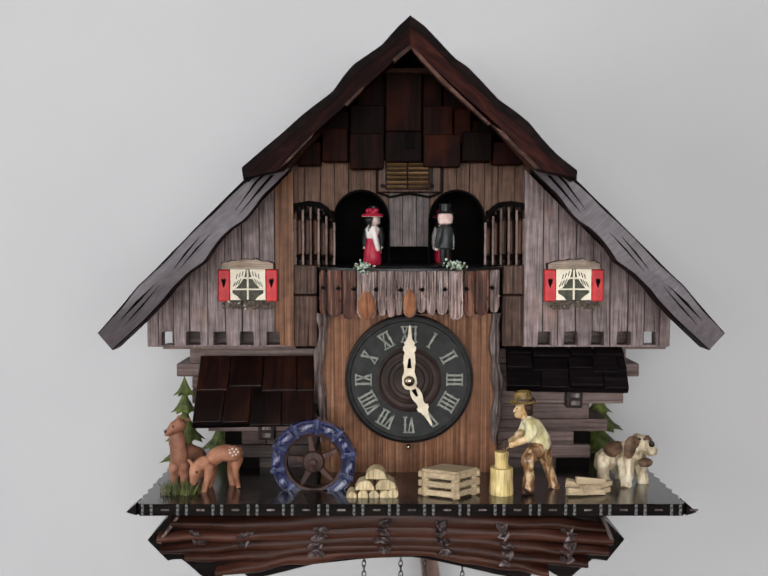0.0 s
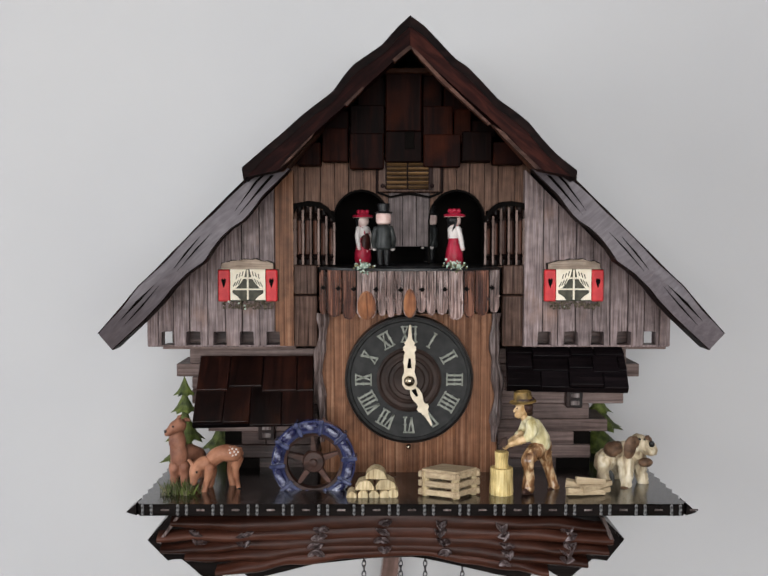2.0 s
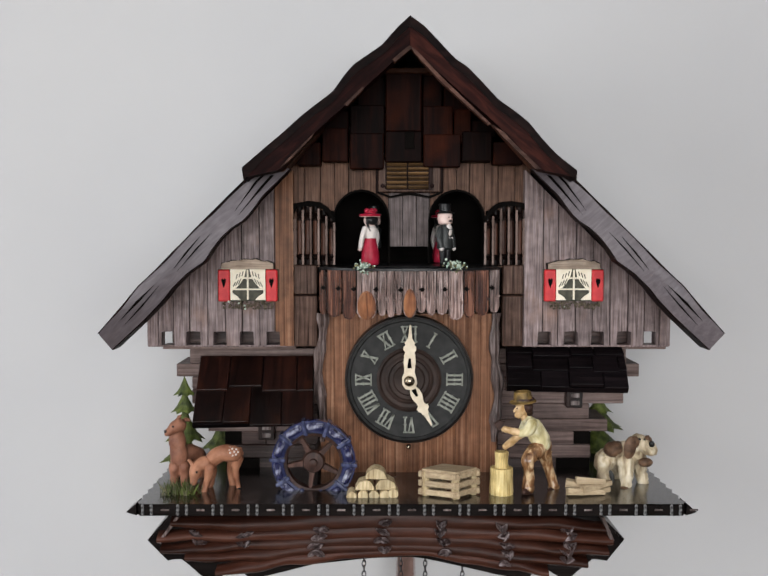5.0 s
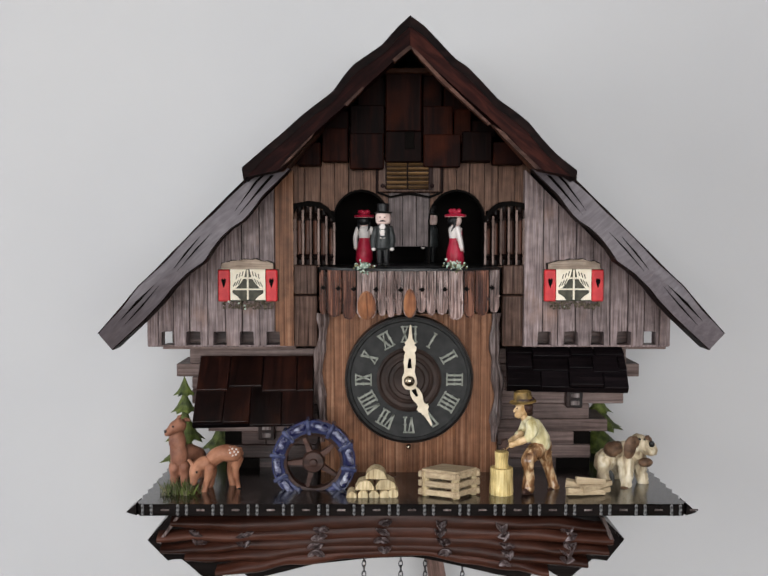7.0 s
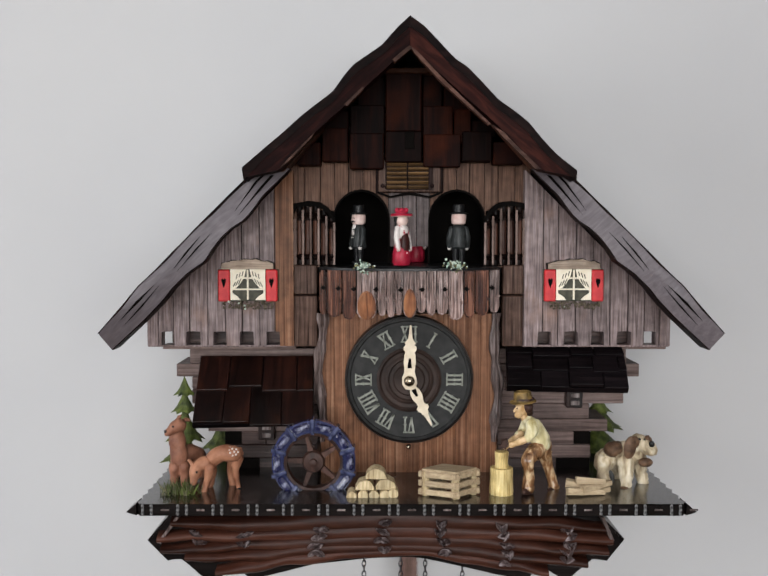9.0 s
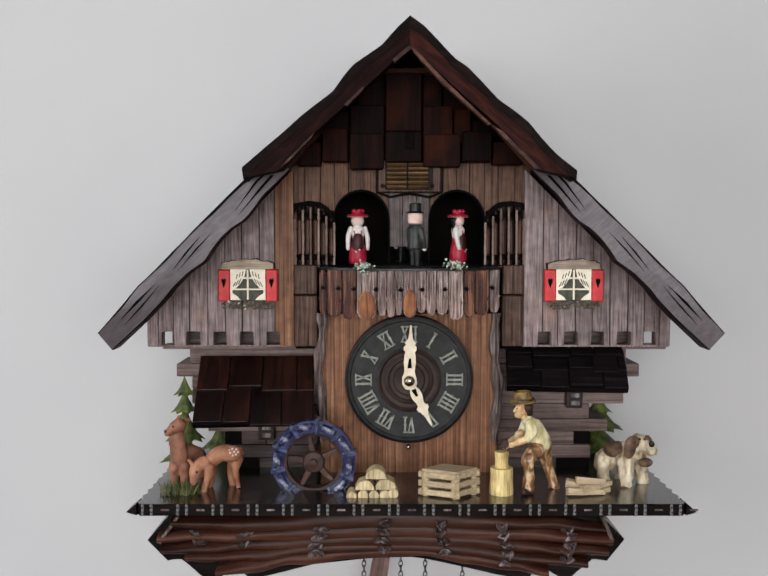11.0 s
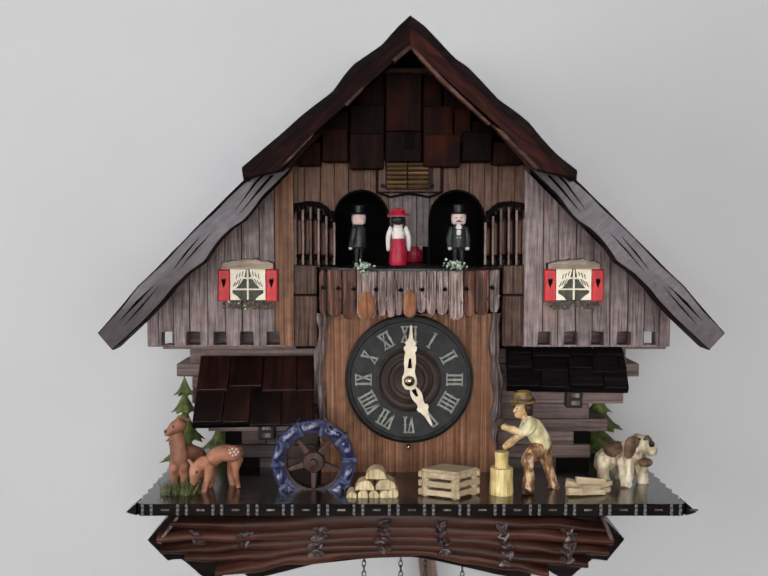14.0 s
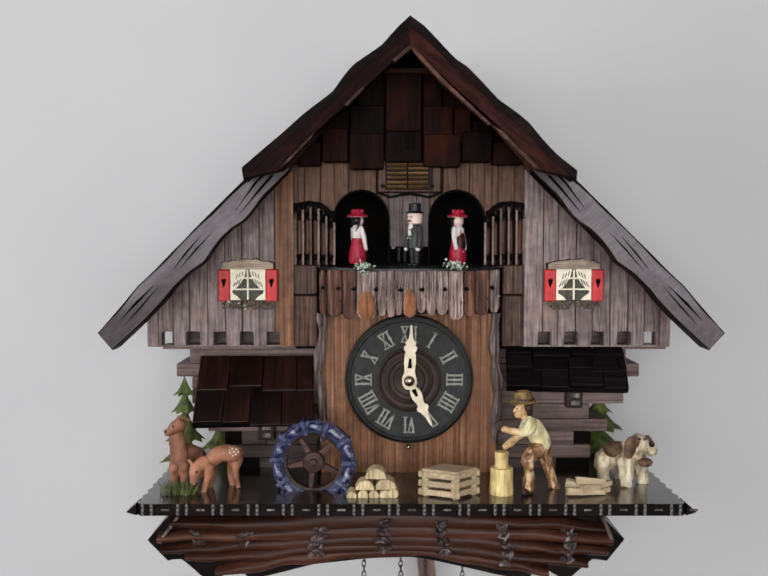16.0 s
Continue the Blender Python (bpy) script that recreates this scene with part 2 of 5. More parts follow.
SHIRT = grained("cream_shirt_paint", ((0.34, 0.27, 0.1), (0.66, 0.59, 0.35), (0.84, 0.8, 0.6)), "z", 0.34, 0.2, fine=190, along=80, stain=60, vary=0.1, bump=0.6, mottle=0.3)
# Bronze paint; its cream-gold tone stands for glossy reflections.
TROUSER = grained("bronze_trouser_with_highlights", ((0.05, 0.018, 0.007), (0.26, 0.13, 0.058), (0.74, 0.54, 0.32)), "z", 0.22, 0.6, fine=300, along=110, stain=60, vary=0.15, bump=0.8, mottle=0.45)
OLIVE = painted("olive_hat_paint", (0.045, 0.028, 0.008), (0.26, 0.165, 0.055), 0.38, 170, bump=0.5)
DOGWHITE = grained("cream_dog_paint", ((0.14, 0.092, 0.054), (0.42, 0.34, 0.225), (0.69, 0.61, 0.47)), "z", 0.42, 0.1, fine=200, along=70, stain=70, vary=0.12, bump=0.9)
DOGBROWN = painted("brown_dog_paint", (0.05, 0.026, 0.015), (0.15, 0.085, 0.05), 0.42, 220, bump=0.6)
BLACK = painted("black_paint", (0.0048, 0.0048, 0.0054), (0.012, 0.012, 0.0126), 0.32, 200)
CHARCOAL = painted("dark_coat_paint", (0.0112, 0.0125, 0.0125), (0.032, 0.0351, 0.0351), 0.35, 200)
WHITE = painted("white_paint", (0.535, 0.485, 0.455), (0.631, 0.587, 0.563), 0.4, 200)
PALE_ROD = grained("pale_worn_rod", ((0.08, 0.05, 0.041), (0.2, 0.14, 0.12), (0.32, 0.245, 0.22)), "z", 0.5)
HATCH = grained("dark_hatch_wood", ((0.0048, 0.00252, 0.00228), (0.0156, 0.0087, 0.0081), (0.033, 0.0216, 0.0204)), "z", 0.55, 0.0, gloss=0.04)
APRON = painted("dark_wine_apron", (0.014, 0.004, 0.004), (0.05, 0.012, 0.01), 0.4, 200)
PINK = painted("pale_face_paint", (0.522, 0.352, 0.317), (0.648, 0.51, 0.466), 0.4, 200)


# ---- building blocks ----
PLACE = {}


def finish(name, bm, mats, at, smooth):
    """One mesh object whose origin lies at at."""
    for v in bm.verts:
        v.co -= at
    me = bpy.data.meshes.new(name)
    bmesh.ops.recalc_face_normals(bm, faces=bm.faces)
    for f in bm.faces:
        f.smooth = smooth
    bm.to_mesh(me)
    bm.free()
    for m in mats if isinstance(mats, (list, tuple)) else [mats]:
        me.materials.append(m)
    if smooth:
        me.set_sharp_from_angle(angle=radians(40))
    return new(name, me)


def middle(bm, low=False):
    c = [[v.co[i] for v in bm.verts] for i in range(3)]
    m = Vector([(min(a) + max(a)) / 2 for a in c])
    if low:
        m.z = min(c[2])
    return m


def thing(name, at, label, category, group="", kind=""):
    ob = new(name)
    ob.empty_display_size = 0.01
    ob.location = at
    PLACE[ob] = Vector(at)
    return tagged(ob, label, category, group, kind)


def part(name, bm, mats, parent, label="", at=None, smooth=False, kind=""):
    at = Vector(at) if at is not None else middle(bm)
    ob = finish(name, bm, mats, at, smooth)
    ob.parent = parent
    ob.location = at - PLACE[parent]
    PLACE[ob] = at
    return tagged(ob, label, kind=kind)


def solid(name, bm, mats, label, category, group="", kind="", at=None, smooth=False):
    at = Vector(at) if at is not None else middle(bm, True)
    ob = finish(name, bm, mats, at, smooth)
    ob.location = at
    PLACE[ob] = at
    return tagged(ob, label, category, group, kind)


def box(x0, x1, y0, y1, z0, z1, bevel=0.0006, bm=None, mat=0, turn=None):
    """A block with softened edges."""
    bm = bm or bmesh.new()
    m = Matrix.Translation(((x0 + x1) / 2, (y0 + y1) / 2, (z0 + z1) / 2))
    if turn:
        m = m @ turn
    made = bmesh.ops.create_cube(bm, size=1, matrix=m @ Matrix.Diagonal((abs(x1 - x0), abs(y1 - y0), abs(z1 - z0), 1)))
    faces = {f for v in made["verts"] for f in v.link_faces}
    for f in faces:
        f.material_index = mat
    if bevel:
        bmesh.ops.bevel(bm, geom=list({e for f in faces for e in f.edges}), offset=bevel, segments=1, affect="EDGES", clamp_overlap=True, material=mat)
    return bm


def prism(points, y0, y1, bevel=0.0, bm=None, mat=0):
    """A flat outline in x and z, thick from y0 (front) to y1."""
    bm = bm or bmesh.new()
    a = [bm.verts.new((x, y0, z)) for x, z in points]
    c = [bm.verts.new((x, y1, z)) for x, z in points]
    n = len(points)
    faces = [bm.faces.new(a), bm.faces.new(c[::-1])]
    faces += [bm.faces.new((a[i], c[i], c[(i + 1) % n], a[(i + 1) % n])) for i in range(n)]
    for f in faces:
        f.material_index = mat
    if bevel:
        bmesh.ops.bevel(bm, geom=[e for e in faces[0].edges], offset=bevel, segments=2, affect="EDGES", clamp_overlap=True, material=mat)
    return bm


def sliced(points, y0, y1, x0, x1, bevel=0.0005):
    """The strip of an outline that lies between x0 and x1."""
    bm = prism(points, y0, y1)
    for x, n in ((x0, -1), (x1, 1)):
        r = bmesh.ops.bisect_plane(bm, geom=bm.verts[:] + bm.edges[:] + bm.faces[:], plane_co=(x, 0, 0), plane_no=(n, 0, 0), clear_outer=True)
        cut = [g for g in r["geom_cut"] if isinstance(g, bmesh.types.BMEdge)]
        bmesh.ops.holes_fill(bm, edges=[e for e in cut if e.is_boundary])
    return bm


def rod(bm, a, c, r0, r1=None, mat=0, sides=10, caps=True):
    """A tapered round piece from a to c."""
    a, c = Vector(a), Vector(c)
    d = c - a
    m = Matrix.Translation((a + c) / 2) @ d.to_track_quat("Z", "Y").to_matrix().to_4x4()
    made = bmesh.ops.create_cone(bm, cap_ends=caps, segments=sides, radius1=r0, radius2=r0 if r1 is None else r1, depth=d.length, matrix=m)
    for f in {f for v in made["verts"] for f in v.link_faces}:
        f.material_index = mat
    return bm


def ball(bm, c, rx, ry=None, rz=None, mat=0, turn=None, u=14, v=10):
    m = Matrix.Translation(c)
    if turn:
        m = m @ turn
    made = bmesh.ops.create_uvsphere(bm, u_segments=u, v_segments=v, radius=1, matrix=m @ Matrix.Diagonal((rx, ry or rx, rz or rx, 1)))
    for f in {f for w in made["verts"] for f in w.link_faces}:
        f.material_index = mat
    return bm


def limb(bm, pts, radii, mat=0, sides=18):
    """A rounded limb swept smoothly through several points."""
    pts = [Vector(p) for p in pts]
    ext = [pts[0] * 2 - pts[1]] + pts + [pts[-1] * 2 - pts[-2]]
    rads = [radii[0]] + list(radii) + [radii[-1]]
    line = []
    for i in range(1, len(pts)):
        for k in range(6):
            f = k / 6
            p0, p1, p2, p3 = ext[i - 1:i + 3]
            c = (p1 * 2 + (p2 - p0) * f + (p0 * 2 - p1 * 5 + p2 * 4 - p3) * f * f + (p1 * 3 - p0 - p2 * 3 + p3) * f ** 3) / 2
            e = f * f * (3 - 2 * f)
            line.append((c, rads[i] + (rads[i + 1] - rads[i]) * e))
    line.append((pts[-1], radii[-1]))
    d0, d1 = (line[1][0] - line[0][0]).normalized(), (line[-1][0] - line[-2][0]).normalized()
    caps = [(0.98, 0.2), (0.85, 0.53), (0.6, 0.8), (0.25, 0.97)]
    line = [(line[0][0] - d0 * line[0][1] * h, line[0][1] * w) for w, h in caps[::-1]] + line + [(line[-1][0] + d1 * line[-1][1] * h, line[-1][1] * w) for w, h in caps]
    side = d0.orthogonal().normalized()
    rings = []
    for i, (c, r) in enumerate(line):
        t = (line[min(i + 1, len(line) - 1)][0] - line[max(i - 1, 0)][0]).normalized()
        side = (side - t * side.dot(t)).normalized()
        up = t.cross(side)
        rings.append([bm.verts.new(c + (side * math.cos(a) + up * math.sin(a)) * r) for a in [2 * math.pi * k / sides for k in range(sides)]])
    made = [bm.faces.new(rings[0]), bm.faces.new(rings[-1])]
    for p, q in zip(rings, rings[1:]):
        made += [bm.faces.new((p[k], p[(k + 1) % sides], q[(k + 1) % sides], q[k])) for k in range(sides)]
    for f in made:
        f.material_index = mat
    return bm


def carve(bm, depth, size):
    """Knife marks and swellings at two scales."""
    bmesh.ops.recalc_face_normals(bm, faces=bm.faces)
    bm.normal_update()
    for v in bm.verts:
        v.co += v.normal * depth * (noise.noise(v.co / size) + 0.6 * noise.noise(v.co / size * 2.7))
    return bm


def spun(bm, c, profile, axis="z", mat=0, sides=24):
    """A turned piece: radii and heights along an axis through c."""
    rings = []
    for r, h in profile:
        ring = []
        for i in range(sides):
            a = 2 * math.pi * i / sides
            p = (r * math.cos(a), r * math.sin(a), h) if axis == "z" else (r * math.cos(a), h, r * math.sin(a))
            ring.append(bm.verts.new(Vector(c) + Vector(p)))
        rings.append(ring)
    for p, q in zip(rings, rings[1:]):
        for i in range(sides):
            f = bm.faces.new((p[i], p[(i + 1) % sides], q[(i + 1) % sides], q[i]))
            f.material_index = mat
    for ring in (rings[0], rings[-1]):
        f = bm.faces.new(ring)
        f.material_index = mat
    return bm


def along(points, n):
    """n + 1 places at even steps along a line of points."""
    pts = [Vector(p) for p in points]
    lens = [(b - a).length for a, b in zip(pts, pts[1:])]
    out = []
    for j in range(n + 1):
        d, i = sum(lens) * j / n, 0
        while i < len(lens) - 1 and d > lens[i]:
            d -= lens[i]
            i += 1
        out.append(pts[i].lerp(pts[i + 1], min(1, d / lens[i])))
    return out


def mirror(points, cx):
    return [(2 * cx - x, z) for x, z in points][::-1]


MID = 0.0167   # the clock's axis

# ---- the room: all but the north wall is unseen, added to shape light ----
def wall_with_opening(name, label, points, hole, m, cat="wall"):
    """A wall of four blocks round one opening; points: x0, x1, y0, y1, z0, z1; hole along the longer side: a0, a1, z0, z1."""
    x0, x1, y0, y1, z0, z1 = points
    a0, a1, h0, h1 = hole
    bm = bmesh.new()
    long_x = x1 - x0 > y1 - y0
    for s0, s1, w0, w1 in ((None, a0, z0, z1), (a1, None, z0, z1), (a0, a1, z0, h0), (a0, a1, h1, z1)):
        if long_x:
            box(x0 if s0 is None else s0, x1 if s1 is None else s1, y0, y1, w0, w1, 0, bm)
        else:
            box(x0, x1, y0 if s0 is None else s0, y1 if s1 is None else s1, w0, w1, 0, bm)
    return solid(name, bm, m, label, cat, kind="structure")


WALL_Y = 0.115
solid("wall_north", box(-2.1, 2.1, WALL_Y, WALL_Y + 0.12, 0, 2.7, 0), PLASTER, "smooth pale grey painted wall behind the clock", "wall", kind="structure")
solid("wall_east", box(2.0, 2.12, -3.1, WALL_Y, 0, 2.7, 0), ROOM_PAINT, "plain taupe unseen side wall, dark to cut reflections", "wall", kind="structure")
wall_with_opening("wall_south", "taupe unseen wall with a wide opening for the lamp", (-2.1, 2.1, -3.12, -3.0, 0, 2.7), (-1.4, 1.4, 1.35, 2.35), ROOM_PAINT)
wall_with_opening("wall_west", "taupe unseen side wall with an opening for the lamp", (-2.12, -2.0, -3.0, WALL_Y, 0, 2.7), (-1.9, -0.5, 1.15, 2.45), ROOM_PAINT)
solid("floor", box(-2.1, 2.1, -3.1, WALL_Y, -0.1, 0, 0), FLOORBOARD, "plain oak floor of the room", "floor", kind="structure")
bm = bmesh.new()
for q in ((-2.1, -0.9, -3.1, WALL_Y), (0.7, 2.1, -3.1, WALL_Y), (-0.9, 0.7, -3.1, -1.75), (-0.9, 0.7, -0.75, WALL_Y)):
    box(*q, 2.7, 2.8, 0, bm)
solid("ceiling", bm, CEILING_PAINT, "plain white unseen ceiling with an opening for the fill lamp", "ceiling", kind="structure")
for nm, ax in (("window_1", 0), ("window_2", 1)):
    bm = bmesh.new()
    a0, a1, z0, z1 = ((-1.4, 1.4, 1.35, 2.35), (-1.9, -0.5, 1.15, 2.45))[ax]
    for s0, s1, w0, w1 in ((a0, a0 + 0.05, z0, z1), (a1 - 0.05, a1, z0, z1), (a0, a1, z0, z0 + 0.05), (a0, a1, z1 - 0.05, z1)):
        if ax:
            box(-2.09, -2.03, s0, s1, w0, w1, 0.003, bm)
        else:
            box(s0, s1, -3.09, -3.03, w0, w1, 0.003, bm)
    solid(nm, bm, FRAME_WHITE, "white painted window frame in its opening", "window", kind="structure")

# ---- the clock ----
clock = thing("cuckoo_clock", (MID, 0.05, 1.5041), "carved dark wooden chalet cuckoo clock hanging on a wall", "clock")

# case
# Inside panels are coloured almost black to imitate the hollow's shade.
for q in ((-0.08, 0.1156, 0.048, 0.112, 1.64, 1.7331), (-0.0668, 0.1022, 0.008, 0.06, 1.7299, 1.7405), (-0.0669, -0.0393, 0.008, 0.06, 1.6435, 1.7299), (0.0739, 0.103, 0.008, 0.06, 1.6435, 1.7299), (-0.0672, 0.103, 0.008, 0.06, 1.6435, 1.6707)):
    part("case_panel", box(*q, 0.001), DARK, clock, "inside panel of the hollow case, coloured near black as shade")
part("wing_case", box(-0.1382, 0.1742, 0.012, 0.1, 1.6219, 1.6568, 0.001), DARK, clock, "inside of the wings, coloured near black as shade")
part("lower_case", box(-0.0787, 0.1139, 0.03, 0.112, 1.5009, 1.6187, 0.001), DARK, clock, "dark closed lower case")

# upper roof: ridge, wavy eaves
ROOF_TOP_L = [(0.0157, 1.8296), (0.0082, 1.8227), (-0.0015, 1.8119), (-0.0109, 1.8056), (-0.0183, 1.8006), (-0.0239, 1.7942), (-0.031, 1.7843), (-0.0432, 1.7752), (-0.0503, 1.7697), (-0.0607, 1.7603), (-0.0738, 1.7494), (-0.0863, 1.7388)]
ROOF_TOP_R = [(0.1172, 1.737), (0.105, 1.7465), (0.0975, 1.7541), (0.0876, 1.7659), (0.0801, 1.772), (0.0691, 1.7796), (0.059, 1.7904), (0.0504, 1.7992), (0.0427, 1.8041), (0.0318, 1.8157), (0.0241, 1.8235), (0.0157, 1.8296)]
ROOF_LOW = [(-0.0852, 1.7313), (-0.0789, 1.7343), (-0.0681, 1.7409), (-0.0549, 1.7527), (-0.0429, 1.764), (-0.025, 1.7802), (-0.0071, 1.7969), (0.0047, 1.8081), (0.0158, 1.8192)]
BARGE_LOW = [(0.0159, 1.8117), (0.0048, 1.8017), (-0.0086, 1.7896), (-0.0191, 1.7799), (-0.0323, 1.7686), (-0.0443, 1.7577), (-0.0582, 1.7428), (-0.0627, 1.7377), (-0.0762, 1.7362)]


def both(name, outline, y0, y1, bevel, m, label="", axis=MID):
    """A carved board and its twin across the clock's axis."""
    part(name, prism(outline, y0, y1, bevel), m, clock, label, smooth=False)
    part(name, prism(mirror(outline, axis), y0, y1, bevel), m, clock, label, smooth=False)


RIDGE = ROOF_LOW[-1][0]
UNDER_L = [(x + 0.0012, z - 0.0052) for x, z in ROOF_TOP_L]
UNDER_R = [(x - 0.0012, z - 0.0052) for x, z in ROOF_TOP_R][::-1]
UNDER_L[0] = UNDER_R[0] = (ROOF_TOP_L[0][0], ROOF_TOP_L[0][1] - 0.0066)
UNDER_L[-1], UNDER_R[-1] = ROOF_LOW[0], mirror(ROOF_LOW[:1], RIDGE)[0]


def strip(over, under, y0, y1, n=40):
    """A board between two edge lines that run side by side."""
    bm, rows = bmesh.new(), []
    for a, b in zip(along(over, n), along(under, n)):
        rows.append([bm.verts.new(p) for p in ((a.x, y0, a.y), (b.x, y0, b.y), (b.x, y1, b.y), (a.x, y1, a.y))])
    for p, q in zip(rows, rows[1:]):
        for k in range(4):
            bm.faces.new((p[k], p[(k + 1) % 4], q[(k + 1) % 4], q[k]))
    bm.faces.new(rows[0])
    bm.faces.new(rows[-1])
    return bm


INNER_L = BARGE_LOW[:-1] + [(-0.0835, 1.7332)]
INNER_R = mirror(INNER_L, RIDGE)[::-1]
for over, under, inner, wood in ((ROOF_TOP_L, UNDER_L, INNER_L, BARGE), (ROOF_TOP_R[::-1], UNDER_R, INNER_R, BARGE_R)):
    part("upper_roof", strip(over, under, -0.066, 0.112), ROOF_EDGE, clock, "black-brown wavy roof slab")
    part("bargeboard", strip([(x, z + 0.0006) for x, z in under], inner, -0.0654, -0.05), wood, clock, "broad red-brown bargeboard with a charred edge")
# Highlights on the bargeboards' lower edges, laid on as pale slips.
EDGES = ([(0.0153, 1.8119), (0.0171, 1.8105), (0.0065, 1.8018), (0.005, 1.8035)],
         [(-0.0127, 1.7875), (-0.0121, 1.786), (-0.0225, 1.7755), (-0.0239, 1.7767)],
         [(-0.0423, 1.7597), (-0.0438, 1.7568), (-0.0581, 1.7423), (-0.0629, 1.7391), (-0.0545, 1.7476)],
         [(0.0153, 1.8119), (0.02, 1.8085), (0.0357, 1.7922), (0.049, 1.7796), (0.0648, 1.765), (0.0633, 1.7644), (0.0476, 1.7782), (0.0342, 1.7904), (0.0183, 1.8073)],
         [(0.0648, 1.765), (0.0728, 1.76), (0.0824, 1.75), (0.095, 1.7382), (0.092, 1.7376), (0.0788, 1.7506), (0.0705, 1.7588)])
for q in EDGES:
    part("board_edge", prism(q, -0.0662, -0.06, 0.0002), SOFFIT_EDGE, clock, "pale highlight slip along the bargeboard's lower edge")
both("soffit_strip", [(-0.0441, 1.7627), (-0.038, 1.7645), (-0.0547, 1.7463), (-0.0627, 1.7377), (-0.0688, 1.7371)], -0.046, -0.03, 0.0006, SOFFIT, "lighter brown strip under the eaves")

# lower roof boards
LOW_TOP = [(-0.0729, 1.7411), (-0.0876, 1.7311), (-0.1052, 1.7147), (-0.1176, 1.7018), (-0.1332, 1.6859), (-0.1425, 1.6758), (-0.1522, 1.6665), (-0.161, 1.6551), (-0.1749, 1.6381)]
LOW_WAVE = [(-0.1689, 1.6263), (-0.1482, 1.6456), (-0.1373, 1.6573), (-0.1316, 1.6647), (-0.1223, 1.6739), (-0.1117, 1.6813), (-0.108, 1.6874), (-0.1024, 1.6951), (-0.0959, 1.7015), (-0.0869, 1.7073), (-0.0808, 1.7147), (-0.0761, 1.722), (-0.0697, 1.7284), (-0.0586, 1.7393)]


TA, TB = Vector(LOW_TOP[0]), Vector(LOW_TOP[-1])


def board_y(x, z):
    """The roof board's face leans back more and more towards the ridge."""
    d, w = TB - TA, Vector((x, z)) - TA
    s, off = w.dot(d) / d.length_squared, abs(d.x * w.y - d.y * w.x) / d.length
    return -0.05 + max(0, 0.022 - off) * (0.4 - 1.2 * min(1, max(0, s)))


for flip in (False, True):
    bm, rows = bmesh.new(), []
    for k, (a, b) in enumerate(zip(along(LOW_TOP, 36), along(LOW_WAVE[::-1], 36))):
        row = []
        burnt = 0.045 + 0.05 * (0.5 + 0.5 * math.sin(k * 0.62 + 1.0)) ** 2
        for f in (0, burnt, 0.28, 0.5, 0.74, 0.955, 1):
            p = a.lerp(b, f)
            row.append(bm.verts.new((2 * MID - p.x if flip else p.x, board_y(*p), p.y)))
        row += [bm.verts.new((v.co.x, -0.04, v.co.z)) for v in (row[6], row[0])]
        rows.append(row)
    for p, q in zip(rows, rows[1:]):
        for i in range(9):
            f = bm.faces.new((p[i], p[(i + 1) % 9], q[(i + 1) % 9], q[i]))
            f.material_index = 0 if 1 <= i <= 4 else 1
    bm.faces.new(rows[0])
    bm.faces.new(rows[-1])
    part("lower_roof", bm, [LOWROOF, ROOF_EDGE], clock, "grey-brown carved roof board with a wavy edge", smooth=True)
SLAB = [(-0.0747, 1.7443), (-0.0901, 1.7325), (-0.1211, 1.7022), (-0.1428, 1.679), (-0.1601, 1.6588), (-0.1545, 1.6512), (-0.1236, 1.6818), (-0.0918, 1.713), (-0.0622, 1.7463)]
both("roof_slab", SLAB, -0.036, 0.112, 0.0006, ROOF_EDGE, "dark underside of the roof")
for q in ([(-0.0936, 1.7128), (-0.0806, 1.7308), (-0.0726, 1.7384), (-0.0757, 1.7384), (-0.0824, 1.732)], [(-0.0909, 1.7107), (-0.0751, 1.729), (-0.069, 1.7356), (-0.072, 1.7362), (-0.0788, 1.7283)],
          [(-0.1311, 1.6764), (-0.1227, 1.6862), (-0.1146, 1.6972), (-0.1239, 1.6874)], [(-0.1284, 1.6755), (-0.1177, 1.6899), (-0.1072, 1.6997), (-0.119, 1.6862)],
          [(-0.1627, 1.645), (-0.1514, 1.6561), (-0.142, 1.6672), (-0.1535, 1.6573)], [(-0.1605, 1.6422), (-0.1496, 1.653), (-0.1395, 1.6666), (-0.1521, 1.6524)]):
    axis = (Vector(q[0]), Vector(q[len(q) // 2]))
    q = [Vector(p).lerp(axis[0] + (axis[1] - axis[0]) * ((Vector(p) - axis[0]).dot(axis[1] - axis[0]) / (axis[1] - axis[0]).length_squared), 0.35) for p in q]
    for flip in (False, True):
        bm = prism(q, -0.0005, 0.0015)
        for v in bm.verts:
            v.co.y += board_y(v.co.x, v.co.z)
            if flip:
                v.co.x = 2 * MID - v.co.x
        part("carved_groove", bm, DARK, clock, "dark carved groove")

